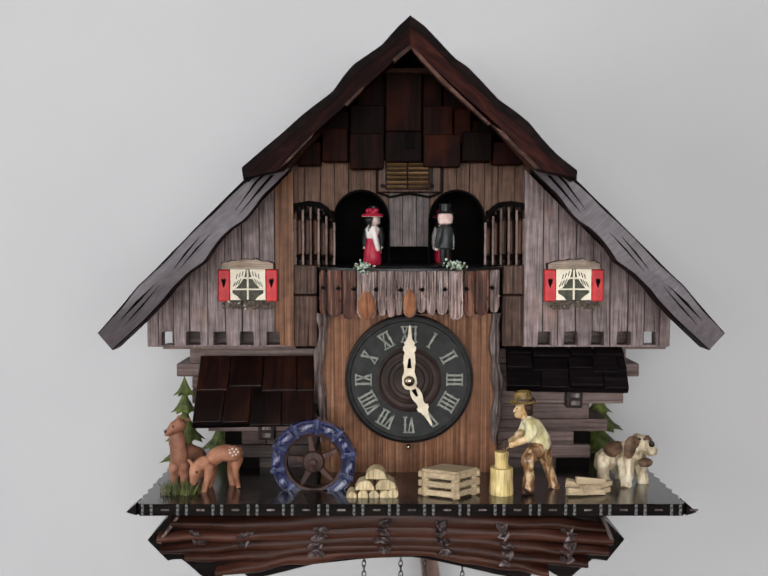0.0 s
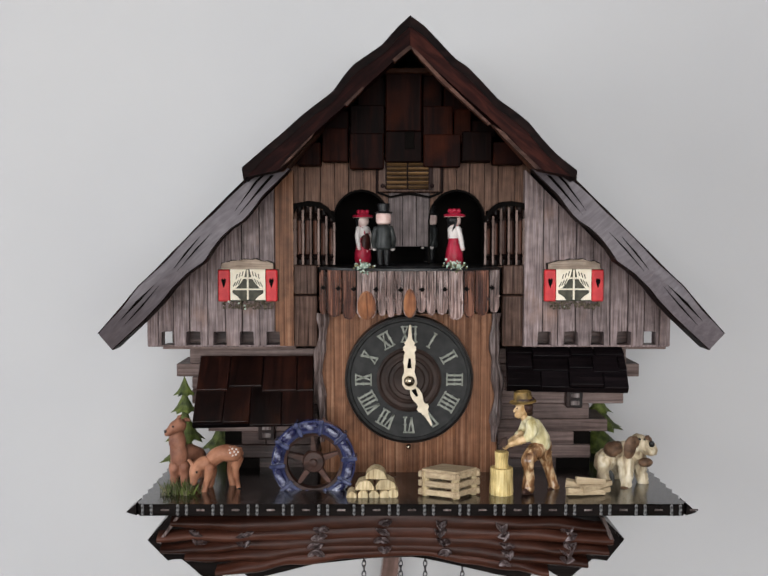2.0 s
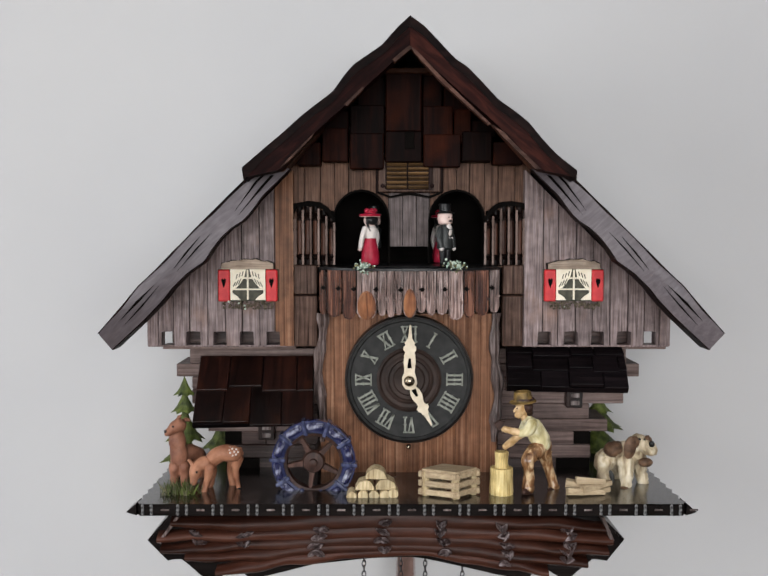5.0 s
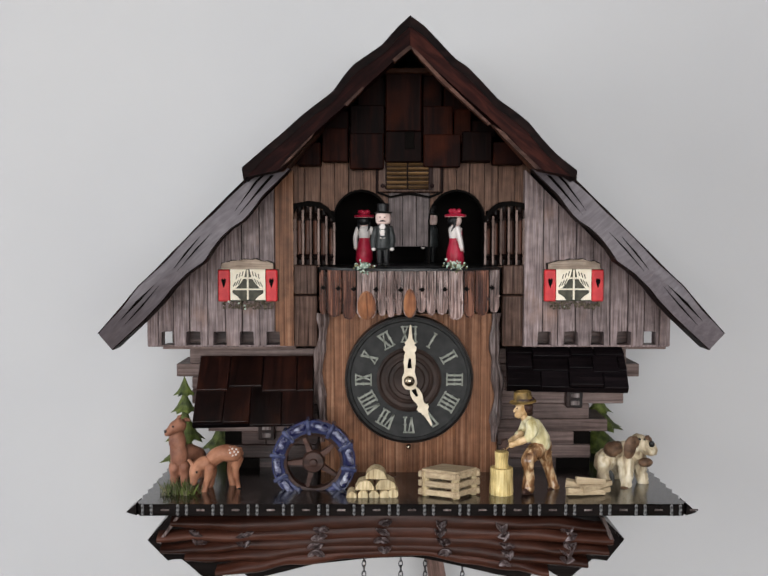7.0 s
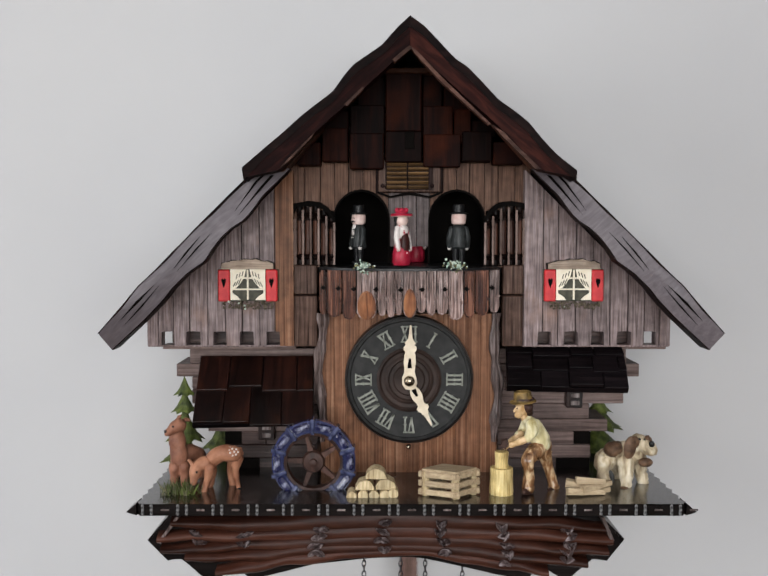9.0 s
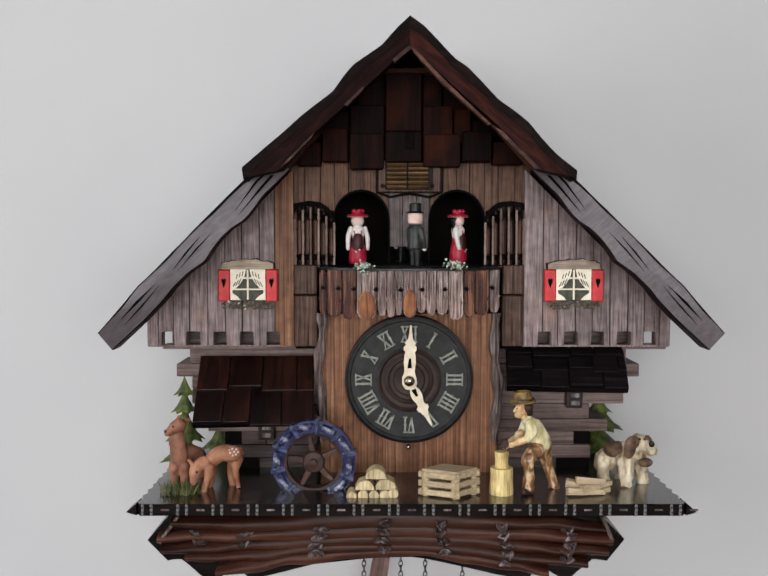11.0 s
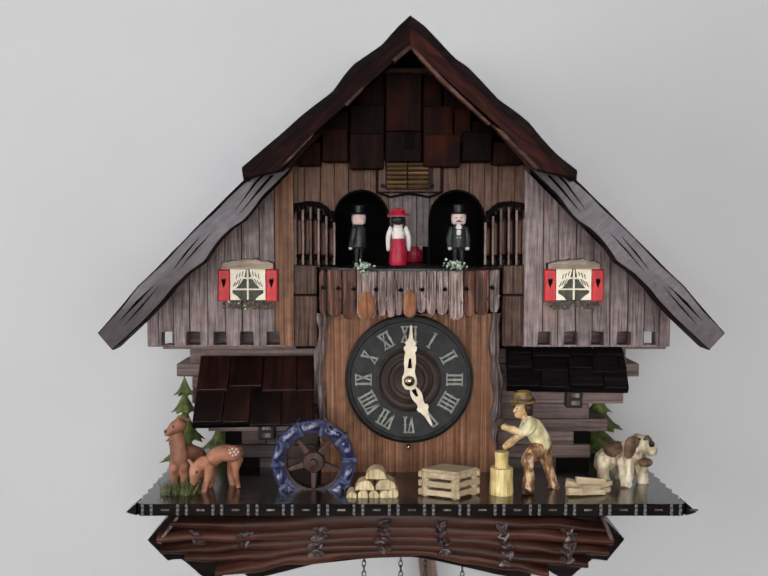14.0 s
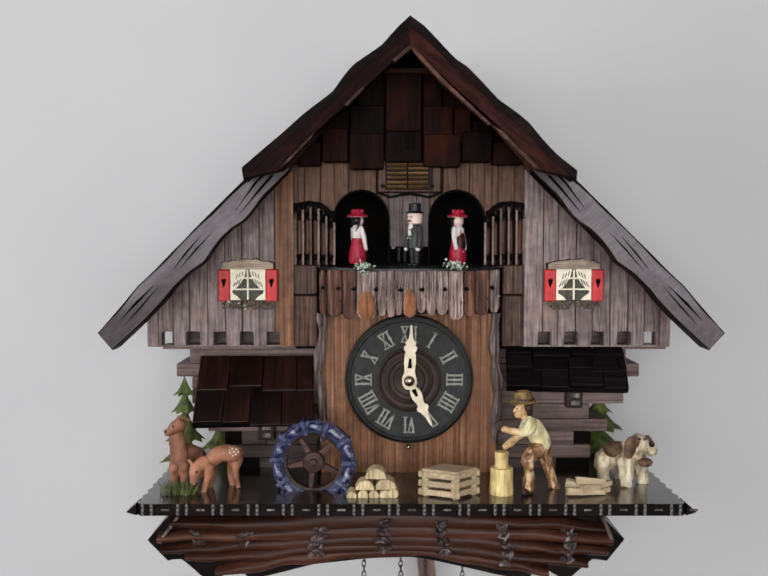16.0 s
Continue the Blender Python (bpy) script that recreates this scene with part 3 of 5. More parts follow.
# gable shingles in three rows
for x0, x1, y, z0, z1 in (
        (-0.0582, -0.0418, -0.014, 1.7437, 1.7591),
        (-0.041, -0.0236, -0.015, 1.7462, 1.768),
        (-0.0229, 0.0, -0.0145, 1.7414, 1.7648),
        (0.0006, 0.0252, -0.015, 1.7458, 1.7692),
        (0.0259, 0.0509, -0.014, 1.7427, 1.7642),
        (0.0513, 0.0715, -0.015, 1.7462, 1.766),
        (0.0721, 0.092, -0.014, 1.7443, 1.7591),
        (-0.0389, -0.0234, -0.012, 1.7657, 1.7798),
        (-0.0226, 0.0006, -0.0126, 1.7624, 1.7836),
        (0.0253, 0.0457, -0.012, 1.7619, 1.7831),
        (0.0462, 0.0577, -0.013, 1.7585, 1.781),
        (0.0583, 0.0739, -0.0123, 1.7625, 1.7734),
        (-0.0175, 0.0019, -0.01, 1.7814, 1.8045),
        (0.0253, 0.0386, -0.0105, 1.7813, 1.8083),
        (0.0393, 0.0578, -0.01, 1.7788, 1.7962),
):
    part("shingle", box(x0 + 0.0002, x1 - 0.0002, y, 0.012, z0, z1, 0.0007), SHINGLE, clock)
part("king_post", box(0.001, 0.0247, -0.018, 0, 1.7657, 1.8051, 0.0008), SHINGLE, clock, "dark wide gable post")
part("tie_board", box(0.0006, 0.0318, -0.022, 0, 1.8028, 1.8063, 0.0006), SOFFIT, clock)
part("post_slot", box(0.0138, 0.02, -0.0165, -0.01, 1.7544, 1.7665, 0.0003), DARK, clock, "dark slot below the gable post")

# upper wall with two arched openings
K0 = 0.0003324


def arch(cx, half, top, foot, z_spring, n=14):
    """The left-to-right outline over an arched opening."""
    pts = [(cx - half, foot)]
    for i in range(n + 1):
        a = math.pi - math.pi * i / n
        pts.append((cx + half * math.cos(a), z_spring + (top - z_spring) * math.sin(a)))
    return pts + [(cx + half, foot)]


FOOT, SILL = 1.676, 1.69
left_arch = arch(-0.0153, 0.0183, 1.7272, FOOT, 1.7076)
right_arch = arch(0.0492, 0.0185, 1.7272, FOOT, 1.7076)
left_arch[-1] = (left_arch[-1][0], SILL)
right_arch[0] = (right_arch[0][0], SILL)
upper = [(-0.0643, FOOT), *left_arch, *right_arch, (0.099, FOOT), (0.099, 1.7512), (-0.0643, 1.7512)]
edges = [590, 622, 655, 684, 712, 741, 768, 793, 822, 850, 877, 904, 931, 958, 988, 1016, 1050, 1083]
for i, (a, b) in enumerate(zip(edges, edges[1:])):
    part("plank", sliced(upper, -0.001 - 0.0007 * (i % 2), 0.006, (a + 0.7 - 784) * K0, (b - 0.7 - 784) * K0), PANEL if 790 < a < 870 else UPPER, clock)
for cx in (738, 932):
    ring = arch((cx - 784) * K0, 0.0193, 1.7285, FOOT, 1.7076)
    inner = arch((cx - 784) * K0, 0.0182, 1.727, FOOT, 1.7076)
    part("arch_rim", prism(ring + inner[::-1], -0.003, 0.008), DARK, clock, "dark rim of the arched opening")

# louvred hatch over the arches
part("hatch_backing", box(-0.0056, 0.0399, -0.004, 0.002, 1.726, 1.7499, 0.0006), HATCH, clock, "dark outline board of the hatch")
hatch = part("hatch", box(-0.0039, 0.0381, -0.006, 0.002, 1.7266, 1.7481, 0.0006), SIDE, clock, "small double louvre hatch")
part("louvre_frame", box(0.001, 0.0324, -0.008, -0.005, 1.7281, 1.7473, 0.0005), HATCH, hatch)
for side in (790, 838):
    for k in range(6):
        z = 1.7447 - k * 0.003
        x0 = (side - 784) * 0.0003
        part("louvre_slat", box(x0, x0 + 0.0135, -0.0105, -0.007, z - 0.0007, z + 0.0007, 0.0004, turn=pose(0, 0, 0, -25)), OCHRE, hatch)
for x in (781, 891):
    bm = bmesh.new()
    ball(bm, ((x - 784) * 0.0003, -0.0085, 1.7307), 0.0014, 0.001, 0.0014)
    part("pin", bm, HATCH, hatch, smooth=True)

moulding = [(-0.004, 1.727), (0.0007, 1.7254), (0.0043, 1.724), (0.0102, 1.7254), (0.0168, 1.7263), (0.0241, 1.7254), (0.0303, 1.724), (0.0343, 1.7254), (0.0386, 1.727), (0.0386, 1.7257), (0.0343, 1.7237), (0.0304, 1.7224), (0.0241, 1.7237), (0.0168, 1.7247), (0.0102, 1.7237), (0.0043, 1.7224), (0.0007, 1.7237), (-0.004, 1.7257)]
part("moulding", prism(moulding, -0.0045, 0.0), DARK, hatch, "dark scalloped moulding")

# turned lattice beside the arches: dark balusters behind thin pale rods, under an arched head
LATTICE_HEAD = [(-0.0624, 1.7148), (-0.0614, 1.7187), (-0.0506, 1.7207), (-0.0424, 1.7197), (-0.0375, 1.7161), (-0.0329, 1.7089), (-0.0329, 1.7056), (-0.0381, 1.7128), (-0.0434, 1.7167), (-0.0506, 1.7174), (-0.0591, 1.7161), (-0.0605, 1.7121)]
for sgn in (1, -1):
    for k in range(5):
        bm = bmesh.new()
        x = -0.0567 + k * 0.00538
        x = x if sgn > 0 else 2 * 0.0173 - x
        z1 = 1.7168 - 0.0003 * (0, 0, 0, 8, 24)[k]
        z0 = 1.6776
        h = z1 - z0
        spun(bm, (x, -0.004, z0), [(0.0021, 0), (0.0023, h * 0.03), (0.0023, h * 0.08), (0.0014, h * 0.1), (0.0023, h * 0.13), (0.0014, h * 0.16), (0.0023, h * 0.19), (0.0019, h * 0.23),
                                    (0.002, h * 0.5), (0.0019, h * 0.76), (0.0023, h * 0.8), (0.0014, h * 0.83), (0.0023, h * 0.86), (0.0014, h * 0.89), (0.0023, h * 0.92), (0.0021, h)], sides=10)
        for f in bm.faces:
            u = (f.calc_center_median().z - z0) / h
            f.material_index = 0 if 0.21 < u < 0.76 else 1
        part("baluster", bm, [LATTICE, DARK_CAP], clock, smooth=True)
    for k in range(6):
        bm = bmesh.new()
        x = -0.0597 + k * 0.00525
        x = x if sgn > 0 else 2 * 0.0173 - x
        h = 0.0385 - 0.0003 * (26, 6, 0, 3, 20, 34)[k]
        w = 0.0013 if k == 0 else 0.0008
        spun(bm, (x, -0.0072, 1.6778), [(w, 0), (w, h * 0.16), (w * 0.6, h * 0.2), (w * 1.1, h * 0.24), (w, h * 0.74), (w * 0.6, h * 0.78), (w * 1.1, h * 0.82), (w, h)], sides=8)
        part("lattice_rod", bm, PALE_ROD, clock, "thin pale rod before the balusters", smooth=True)
    part("lattice_head", prism(LATTICE_HEAD if sgn > 0 else mirror(LATTICE_HEAD, 0.0173), -0.0078, -0.002, 0.0002), DARK, clock, "dark arched head of the lattice")
    a, b = (607, 682) if sgn > 0 else (991, 1066)
    bm = box((a - 784) * K0, (b - 784) * K0, -0.002, 0.004, 1.6767, 1.7143, 0.0004)
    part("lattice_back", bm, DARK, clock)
    x0, x1 = (598, 648) if sgn > 0 else (1025, 1075)
    for t, b2 in ((541, 600), (603, 706)):
        part("side_board", box((x0 - 784) * 0.0003341, (x1 - 784) * 0.0003341, -0.004, 0.008, 1.6576 - (b2 - 600) * 0.0003349, 1.6576 - (t - 600) * 0.0003349, 0.0006), SIDE, clock)

# side wings: boards with slots at the foot
WING_SEAMS = [-0.1601, -0.1522, -0.1419, -0.131, -0.1188, -0.1069, -0.0956, -0.0837, -0.0734, -0.0605]
SLOTS = [(-0.1502, -0.1413), (-0.1333, -0.1239), (-0.1151, -0.1062), (-0.0973, -0.088), (-0.0794, -0.0701)]
SLOT_TOP, WING_FOOT = 1.6328, 1.623
KW = 0.0003295


def wing_plank(a, b, y):
    """A board of the wing from a to b: sloping head under the roof, foot notched by the slots."""
    head = lambda x: 1.6433 + (x + 0.1599) * 0.988
    pts, x = [], a
    for s0, s1 in SLOTS:
        s0, s1 = max(s0, a), min(s1, b)
        if s1 > s0:
            pts += [(x, WING_FOOT), (s0, WING_FOOT)] if s0 > x else []
            pts += [(s0, SLOT_TOP), (s1, SLOT_TOP)]
            x = s1
    if b > x:
        pts += [(x, WING_FOOT), (b, WING_FOOT)]
    pts += [(b, head(b)), (a, head(a))]
    out = []
    for p in pts:
        if not out or (Vector(p) - Vector(out[-1])).length > 1e-5:
            out.append(p)
    return out, y


for flip in (False, True):
    back = [(-0.1579, 1.6416), (-0.0602, 1.7382), (-0.0608, 1.6343), (-0.1581, 1.6343)]
    part("wing_backing", prism(mirror(back, MID) if flip else back, 0.0025, 0.006), LOG_DARK, clock)
    for i, (a, b) in enumerate(zip(WING_SEAMS, WING_SEAMS[1:])):
        pts, y = wing_plank(a + 0.0003, b - 0.0003, -0.008 - 0.0006 * (i % 3))
        part("plank", prism(mirror(pts, MID) if flip else pts, y, 0.002, 0.0002), WARM if i == 8 and not flip else PLANK, clock)
    xa, xb = (300 - 784) * KW, (601 - 784) * KW
    if flip:
        xa, xb = 2 * MID - xb, 2 * MID - xa
    inset = 40 * KW
    part("slot_backing", box(xa + (0 if flip else inset), xb - (inset if flip else 0), 0.0065, 0.009, 1.623, 1.6347, 0.0003), LOG_DARK, clock)
    part("foot_rail", box(xa, xb, -0.0075, 0.001, 1.6222, 1.6235, 0.0003), PLANK, clock)
    part("floor_beam", box(xa + 0.008, xb, 0.0, 0.014, 1.6197, 1.6224, 0.0004), LOG, clock)

# small windows on the wings
for cx in (507, 1170):
    k = 0.0003
    ox, oz = (cx - 784) * 0.0003286, 1.6642
    win = part("window", box(ox - 68 * k, ox + 68 * k, -0.0105, -0.008, oz - 36 * k, oz + 36 * k, 0.0004), WINDOW_DARK, clock, "small window with red shutters")
    for s in (-1, 1):
        sh = part("shutter", box(ox + s * 53 * k - 13 * k, ox + s * 53 * k + 13 * k, -0.0135, -0.0095, oz - 36 * k, oz + 35 * k, 0.0007), RED, win, "red painted shutter")
        ht = [(ox + s * 53 * k + dx * k, oz + dz * k) for dx, dz in ((0, -6), (5, 9), (4.5, 14), (2, 16), (0, 12), (-2, 16), (-4.5, 14), (-5, 9))]
        part("heart", prism(ht, -0.0142, -0.0125), DARK, win, "dark heart cut-out")
    part("pane", box(ox - 39 * k, ox + 39 * k, -0.0118, -0.0095, oz - 33 * k, oz + 36 * k, 0.0002), WINDOW_DARK, win)
    for s in (-1, 1):
        cur = [(ox + s * dx * k, oz + dz * k) for dx, dz in ((39, 36), (4, 36), (8, 18), (17, 4), (27, -7), (35, -12), (34, -18), (24, -24), (16, -33), (39, -33))]
        part("curtain", prism(cur if s > 0 else cur[::-1], -0.0124, -0.0112), WINDOW_CREAM, win, "cream curtain")
        for j in range(6):
            u = j % 3
            x0, z0, dx, dz = (9 + 6.5 * u, 31 - 3 * u, 3, 11) if j < 3 else (14 + 6 * u, 15 - 3.5 * u, 6, 14 - u)
            fold = [(ox + s * (x0 + p) * k, oz + (z0 - q) * k) for p, q in ((0, 0), (2, 0), (dx + 1.7, dz - 1), (dx, dz))]
            part("fold", prism(fold, -0.0128, -0.0122), WINDOW_DARK, win)
    for a, b, c, d in ((-2, 2, -32, 35), (-33, 33, -10.5, -7), (-11, 11, 14.5, 18)):
        part("glazing_bar", box(ox + a * k, ox + b * k, -0.0132, -0.0112, oz + c * k, oz + d * k, 0.0002), WINDOW_CREAM, win)
    head = [(ox + dx * k, oz + dz * k) for dx, dz in ((-58, 36), (58, 36), (57, 48), (44, 54), (33, 52), (18, 59), (6, 56), (-8, 58), (-20, 54), (-34, 55), (-47, 50), (-58, 48))]
    part("header", prism(head, -0.0145, -0.0085, 0.0005), TAN_WOOD, win, "pale scalloped header board")
    rim = [(x + (x - ox) * 0.03, z + (1.6 * k if z > oz + 40 * k else 0)) for x, z in head]
    part("header_edge", prism(rim, -0.0125, -0.0085), DARK_CAP, win, "burnt edge of the header board")
    bm = bmesh.new()
    rnd = random.Random(int(cx))
    for j in range(110):
        p = Vector((ox + rnd.uniform(-57, 57) * k, -0.012 - rnd.random() * 0.003, oz + rnd.uniform(-52, -36) * k))
        ball(bm, p, rnd.uniform(1.3, 3.2) * k, mat=0 if rnd.random() < 0.98 else 1, u=6, v=4)
    part("flower_box", bm, [DRIED, TUFT], win, "dried grey-green flower garland")

# centre front: warm planks
edges = [655, 682, 707, 733, 757, 781, 806, 830, 856, 881, 905, 930, 956, 981, 1014]
for i, (a, b) in enumerate(zip(edges, edges[1:])):
    part("plank", box((a + 0.05 - 784) * 0.0003367, (b - 0.05 - 784) * 0.0003367, -0.0001 * (i % 3), 0.012, 1.5099, 1.6442, 0.0002), WARM, clock)


def trunk(cx, lean, seed):
    rnd = random.Random(seed)
    k = 0.0003
    bm = bmesh.new()
    rings = []
    for j in range(25):
        z = 1.6449 - (1.6449 - 1.5563) * j / 24
        w = (11 + 2.6 * math.sin(j * 0.9 + seed) + rnd.uniform(-1, 1)) * k * (1 if j < 20 else 1 - (j - 20) * 0.12)
        x = (cx + lean * math.sin(j * 0.33 + seed) - 784) * 0.0003317
        rings.append([bm.verts.new((x + w * math.cos(a) * (1 + 0.1 * math.sin(5 * a + j * 0.5)), -0.003 - abs(w) * 0.9 * math.sin(a) * (1 + 0.16 * math.sin(7 * a + seed)), z)) for a in [math.pi * q / 14 for q in range(15)]])
    for p, q in zip(rings, rings[1:]):
        for i in range(14):
            bm.faces.new((p[i], p[i + 1], q[i + 1], q[i]))
    part("carved_trunk", bm, TRUNK, clock, "grey carved tree trunk", smooth=True)


trunk(654, 5, 1)
trunk(1014, 4, 3)

# balcony: curved front of hanging boards
bal = part("balcony", prism([(-0.0426, 1.6732), (0.0769, 1.6732), (0.0769, 1.6755), (-0.0426, 1.6755)], -0.02, 0.0), DARK, clock, "balcony with hanging carved boards")
BC, BR = 0.017, 0.0603
rnd = random.Random(9)
BOARD_WOOD = {"r": BALCONY_RED, "a": BALCONY_AMBER, "m": BALCONY}
for x0, x1, y, low, wood in (
        (-0.0427, -0.0378, -0.0206, 1.6451, 'r'),
        (-0.037, -0.0277, -0.0287, 1.6442, 'r'),
        (-0.0268, -0.0183, -0.0349, 1.6432, 'r'),
        (-0.0175, -0.0047, -0.0397, 1.644, 'a'),
        (-0.0041, 0.0016, -0.0423, 1.6461, 'm'),
        (0.0019, 0.0068, -0.0432, 1.6452, 'm'),
        (0.0072, 0.0118, -0.0438, 1.6468, 'm'),
        (0.0121, 0.0208, -0.044, 1.6456, 'a'),
        (0.0211, 0.0267, -0.0437, 1.6481, 'm'),
        (0.0271, 0.033, -0.0429, 1.6465, 'm'),
        (0.0334, 0.0409, -0.0415, 1.647, 'm'),
        (0.0414, 0.0508, -0.0389, 1.6433, 'm'),
        (0.0517, 0.0584, -0.0351, 1.6442, 'r'),
        (0.0595, 0.0681, -0.0299, 1.6453, 'r'),
        (0.0697, 0.0761, -0.0218, 1.6465, 'm'),
):
    x, w, top = (x0 + x1) / 2, (x1 - x0) / 2 - 0.0001, 1.6755
    pts = [(x - w, top), (x - w, low + 0.0125), (x - w * 0.86, low + 0.0112), (x - w, low + 0.0098), (x - w, low + 0.004), (x - w * 0.7, low + 0.001), (x, low),
           (x + w * 0.7, low + 0.001), (x + w, low + 0.004), (x + w, low + 0.0098), (x + w * 0.86, low + 0.0112), (x + w, low + 0.0125), (x + w, top)]
    part("hanging_board", prism(pts, y, y + 0.0045, 0.0009), BOARD_WOOD["m" if wood == "a" else wood], bal)
    if wood == "a":
        tongue = [(x + w * 0.94 * math.cos(a), low - 0.0003 + 0.008 + (0.008 if math.sin(a) < 0 else 0.0105) * math.sin(a)) for a in [2 * math.pi * k / 22 for k in range(22)]]
        part("amber_tongue", prism(tongue, y - 0.0016, y + 0.001, 0.0009), BALCONY_AMBER, bal, "rounded amber tongue on the hanging board")
    for dx in (-0.62, -0.3, 0.05, 0.34, 0.66):
        xa, z1, z0 = x + w * (dx + rnd.uniform(-0.12, 0.12)), top - rnd.uniform(0.0005, 0.006), low + rnd.uniform(0.003, 0.016)
        xm = xa + w * rnd.uniform(-0.1, 0.1)
        line = [(xa - 0.00005, z1), (xm - 0.00018, (z0 + z1) / 2), (xa - 0.00005, z0), (xa + 0.00005, z0), (xm + 0.00018, (z0 + z1) / 2), (xa + 0.00005, z1)]
        part("carved_line", prism(line, y - 0.0002, y + 0.001), DARK_CAP, bal)
ring = []
for i in range(33):
    u = i / 16 - 1
    ring.append((BC + u * BR, -0.017 - 0.03 * max(0, 1 - u * u) ** 0.6))
bm = bmesh.new()
lo = [bm.verts.new((x, y - 0.001, 1.6752)) for x, y in ring]
hi = [bm.verts.new((x, y - 0.001, 1.6767)) for x, y in ring]
bk = [bm.verts.new((x, 0.03, 1.6767)) for x, y in ring]
bb = [bm.verts.new((x, 0.03, 1.6752)) for x, y in ring]
for a, b in ((lo, hi), (hi, bk), (bk, bb), (bb, lo)):
    for i in range(32):
        bm.faces.new((a[i], a[i + 1], b[i + 1], b[i]))
part("balcony_floor", bm, BLACK, bal, "black balcony floor with a rounded edge")
bm = bmesh.new()
lo = [bm.verts.new((BC + (x - BC) * 0.9, y + 0.0058, 1.6486)) for x, y in ring]
hi = [bm.verts.new((BC + (x - BC) * 0.9, y + 0.0058, 1.6758)) for x, y in ring]
lb = [bm.verts.new((BC + (x - BC) * 0.9, y + 0.009, 1.6486)) for x, y in ring]
for i in range(32):
    bm.faces.new((lo[i], lo[i + 1], hi[i + 1], hi[i]))
    bm.faces.new((lb[i], lb[i + 1], lo[i + 1], lo[i]))
part("balcony_apron", bm, DARK, bal, "dark board behind the hanging boards")
for cx, y in zip([-0.04, -0.0298, -0.0195, -0.005, 0.0106, 0.0242, 0.0387, 0.0531, 0.0709], [-0.0218, -0.0315, -0.0374, -0.0425, -0.0448, -0.0446, -0.0422, -0.037, -0.0249]):
    d = [(cx - 0.002, 1.6632), (cx - 0.0007, 1.6641), (cx, 1.665), (cx + 0.0007, 1.6641), (cx + 0.002, 1.6632), (cx, 1.6617)]
    part("diamond", prism(d, y, y + 0.004), DARK, bal)

# dial
DC = Vector((0.0169, -0.01, 1.6003))
kd = 0.0003307
bm = bmesh.new()
spun(bm, DC, [(0.02, 0.01), (131.5 * kd, 0.01), (131.5 * kd, 0.0), (130 * kd, -0.0018), (127.5 * kd, -0.002), (126 * kd, -0.0002), (121 * kd, -0.0006), (118.5 * kd, 0.0004), (92 * kd, 0.0006), (66 * kd, 0.0006), (0.004, 0.001)], "y", sides=72)
for f in bm.faces:
    r = (f.calc_center_median() - DC)
    f.material_index = 1 if math.hypot(r.x, r.z) > 126 * kd else 0
dial = part("dial", bm, [DIAL, DIALRIM], clock, "round charcoal dial with roman numerals", at=DC, smooth=True)
bm = bmesh.new()
spun(bm, DC, [(66 * kd, 0.001), (66 * kd, -0.0006), (61 * kd, -0.0018), (57 * kd, -0.0004), (50 * kd, -0.0002), (46 * kd, -0.0016), (43 * kd, -0.0018), (40 * kd, -0.0004), (33 * kd, -0.0004), (30 * kd, -0.0018), (25 * kd, -0.0014), (16 * kd, -0.001), (0.002, -0.001)], "y", sides=64)
part("rosette", bm, ROSETTE, dial, "turned brown wooden centre", at=DC, smooth=True)


def numeral(text, hour):
    """A roman numeral with slab serifs, its foot towards the centre."""
    s, h = kd * 0.93, 15.6 * kd
    widths = {"I": 9.6, "V": 17, "X": 18}
    total = sum(widths[c] for c in text)
    bm, x = bmesh.new(), -total / 2
    y0, y1 = -0.0009, 0.0006
    turn = pose(0, 0, 0, 0, hour * 30, 0)

    def stroke(xa, za, xb, zb, w):
        prism([(xa - w / 2, za), (xb - w / 2, zb), (xb + w / 2, zb), (xa + w / 2, za)], y0, y1, 0, bm)

    for c in text:
        w = widths[c]
        m = (x + w / 2) * s
        if c == "I":
            stroke(m, -h, m, h, 4 * s)
            box(m - 3.6 * s, m + 3.6 * s, y0 + 0.0002, y1, -1.1 * s, 1.1 * s, 0, bm)
        elif c == "V":
            stroke(m, -h, m - 5.5 * s, h, 4.6 * s)
            stroke(m, -h, m + 5.5 * s, h, 2.6 * s)
        else:
            stroke(m + 6 * s, -h, m - 6 * s, h, 4.6 * s)
            stroke(m - 6 * s, -h, m + 6 * s, h, 2.6 * s)
        for z in (-h, h):
            if not (c == "V" and z < 0):
                box(m - (w / 2 - 0.4) * s, m + (w / 2 - 0.4) * s, y0, y1, z - 1.4 * s, z + 1.4 * s, 0, bm)
        x += w
    r = 93 * kd
    for v in bm.verts:
        v.co = DC + turn @ (v.co + Vector((0, 0, r)))
    part("numeral", bm, NUMERAL, dial, "cream roman numeral")


for hour, text in enumerate(("XII", "I", "II", "III", "IIII", "V", "VI", "VII", "VIII", "IX", "X", "XI")):
    numeral(text, hour)


def hand(name, half, holes, y0, y1, label):
    """A fretted hand pointing up from the dial's centre; half: half-widths along its length."""
    pts = [(w * 0.82 * kd, z * kd) for z, w in half]
    outline = [(-x, z) for x, z in pts][::-1] + pts
    o2 = []
    for p in outline:
        if not o2 or (abs(p[0] - o2[-1][0]) > 1e-6 or abs(p[1] - o2[-1][1]) > 1e-6):
            o2.append(p)
    bm = prism(o2, y0, y1, 0.0002)
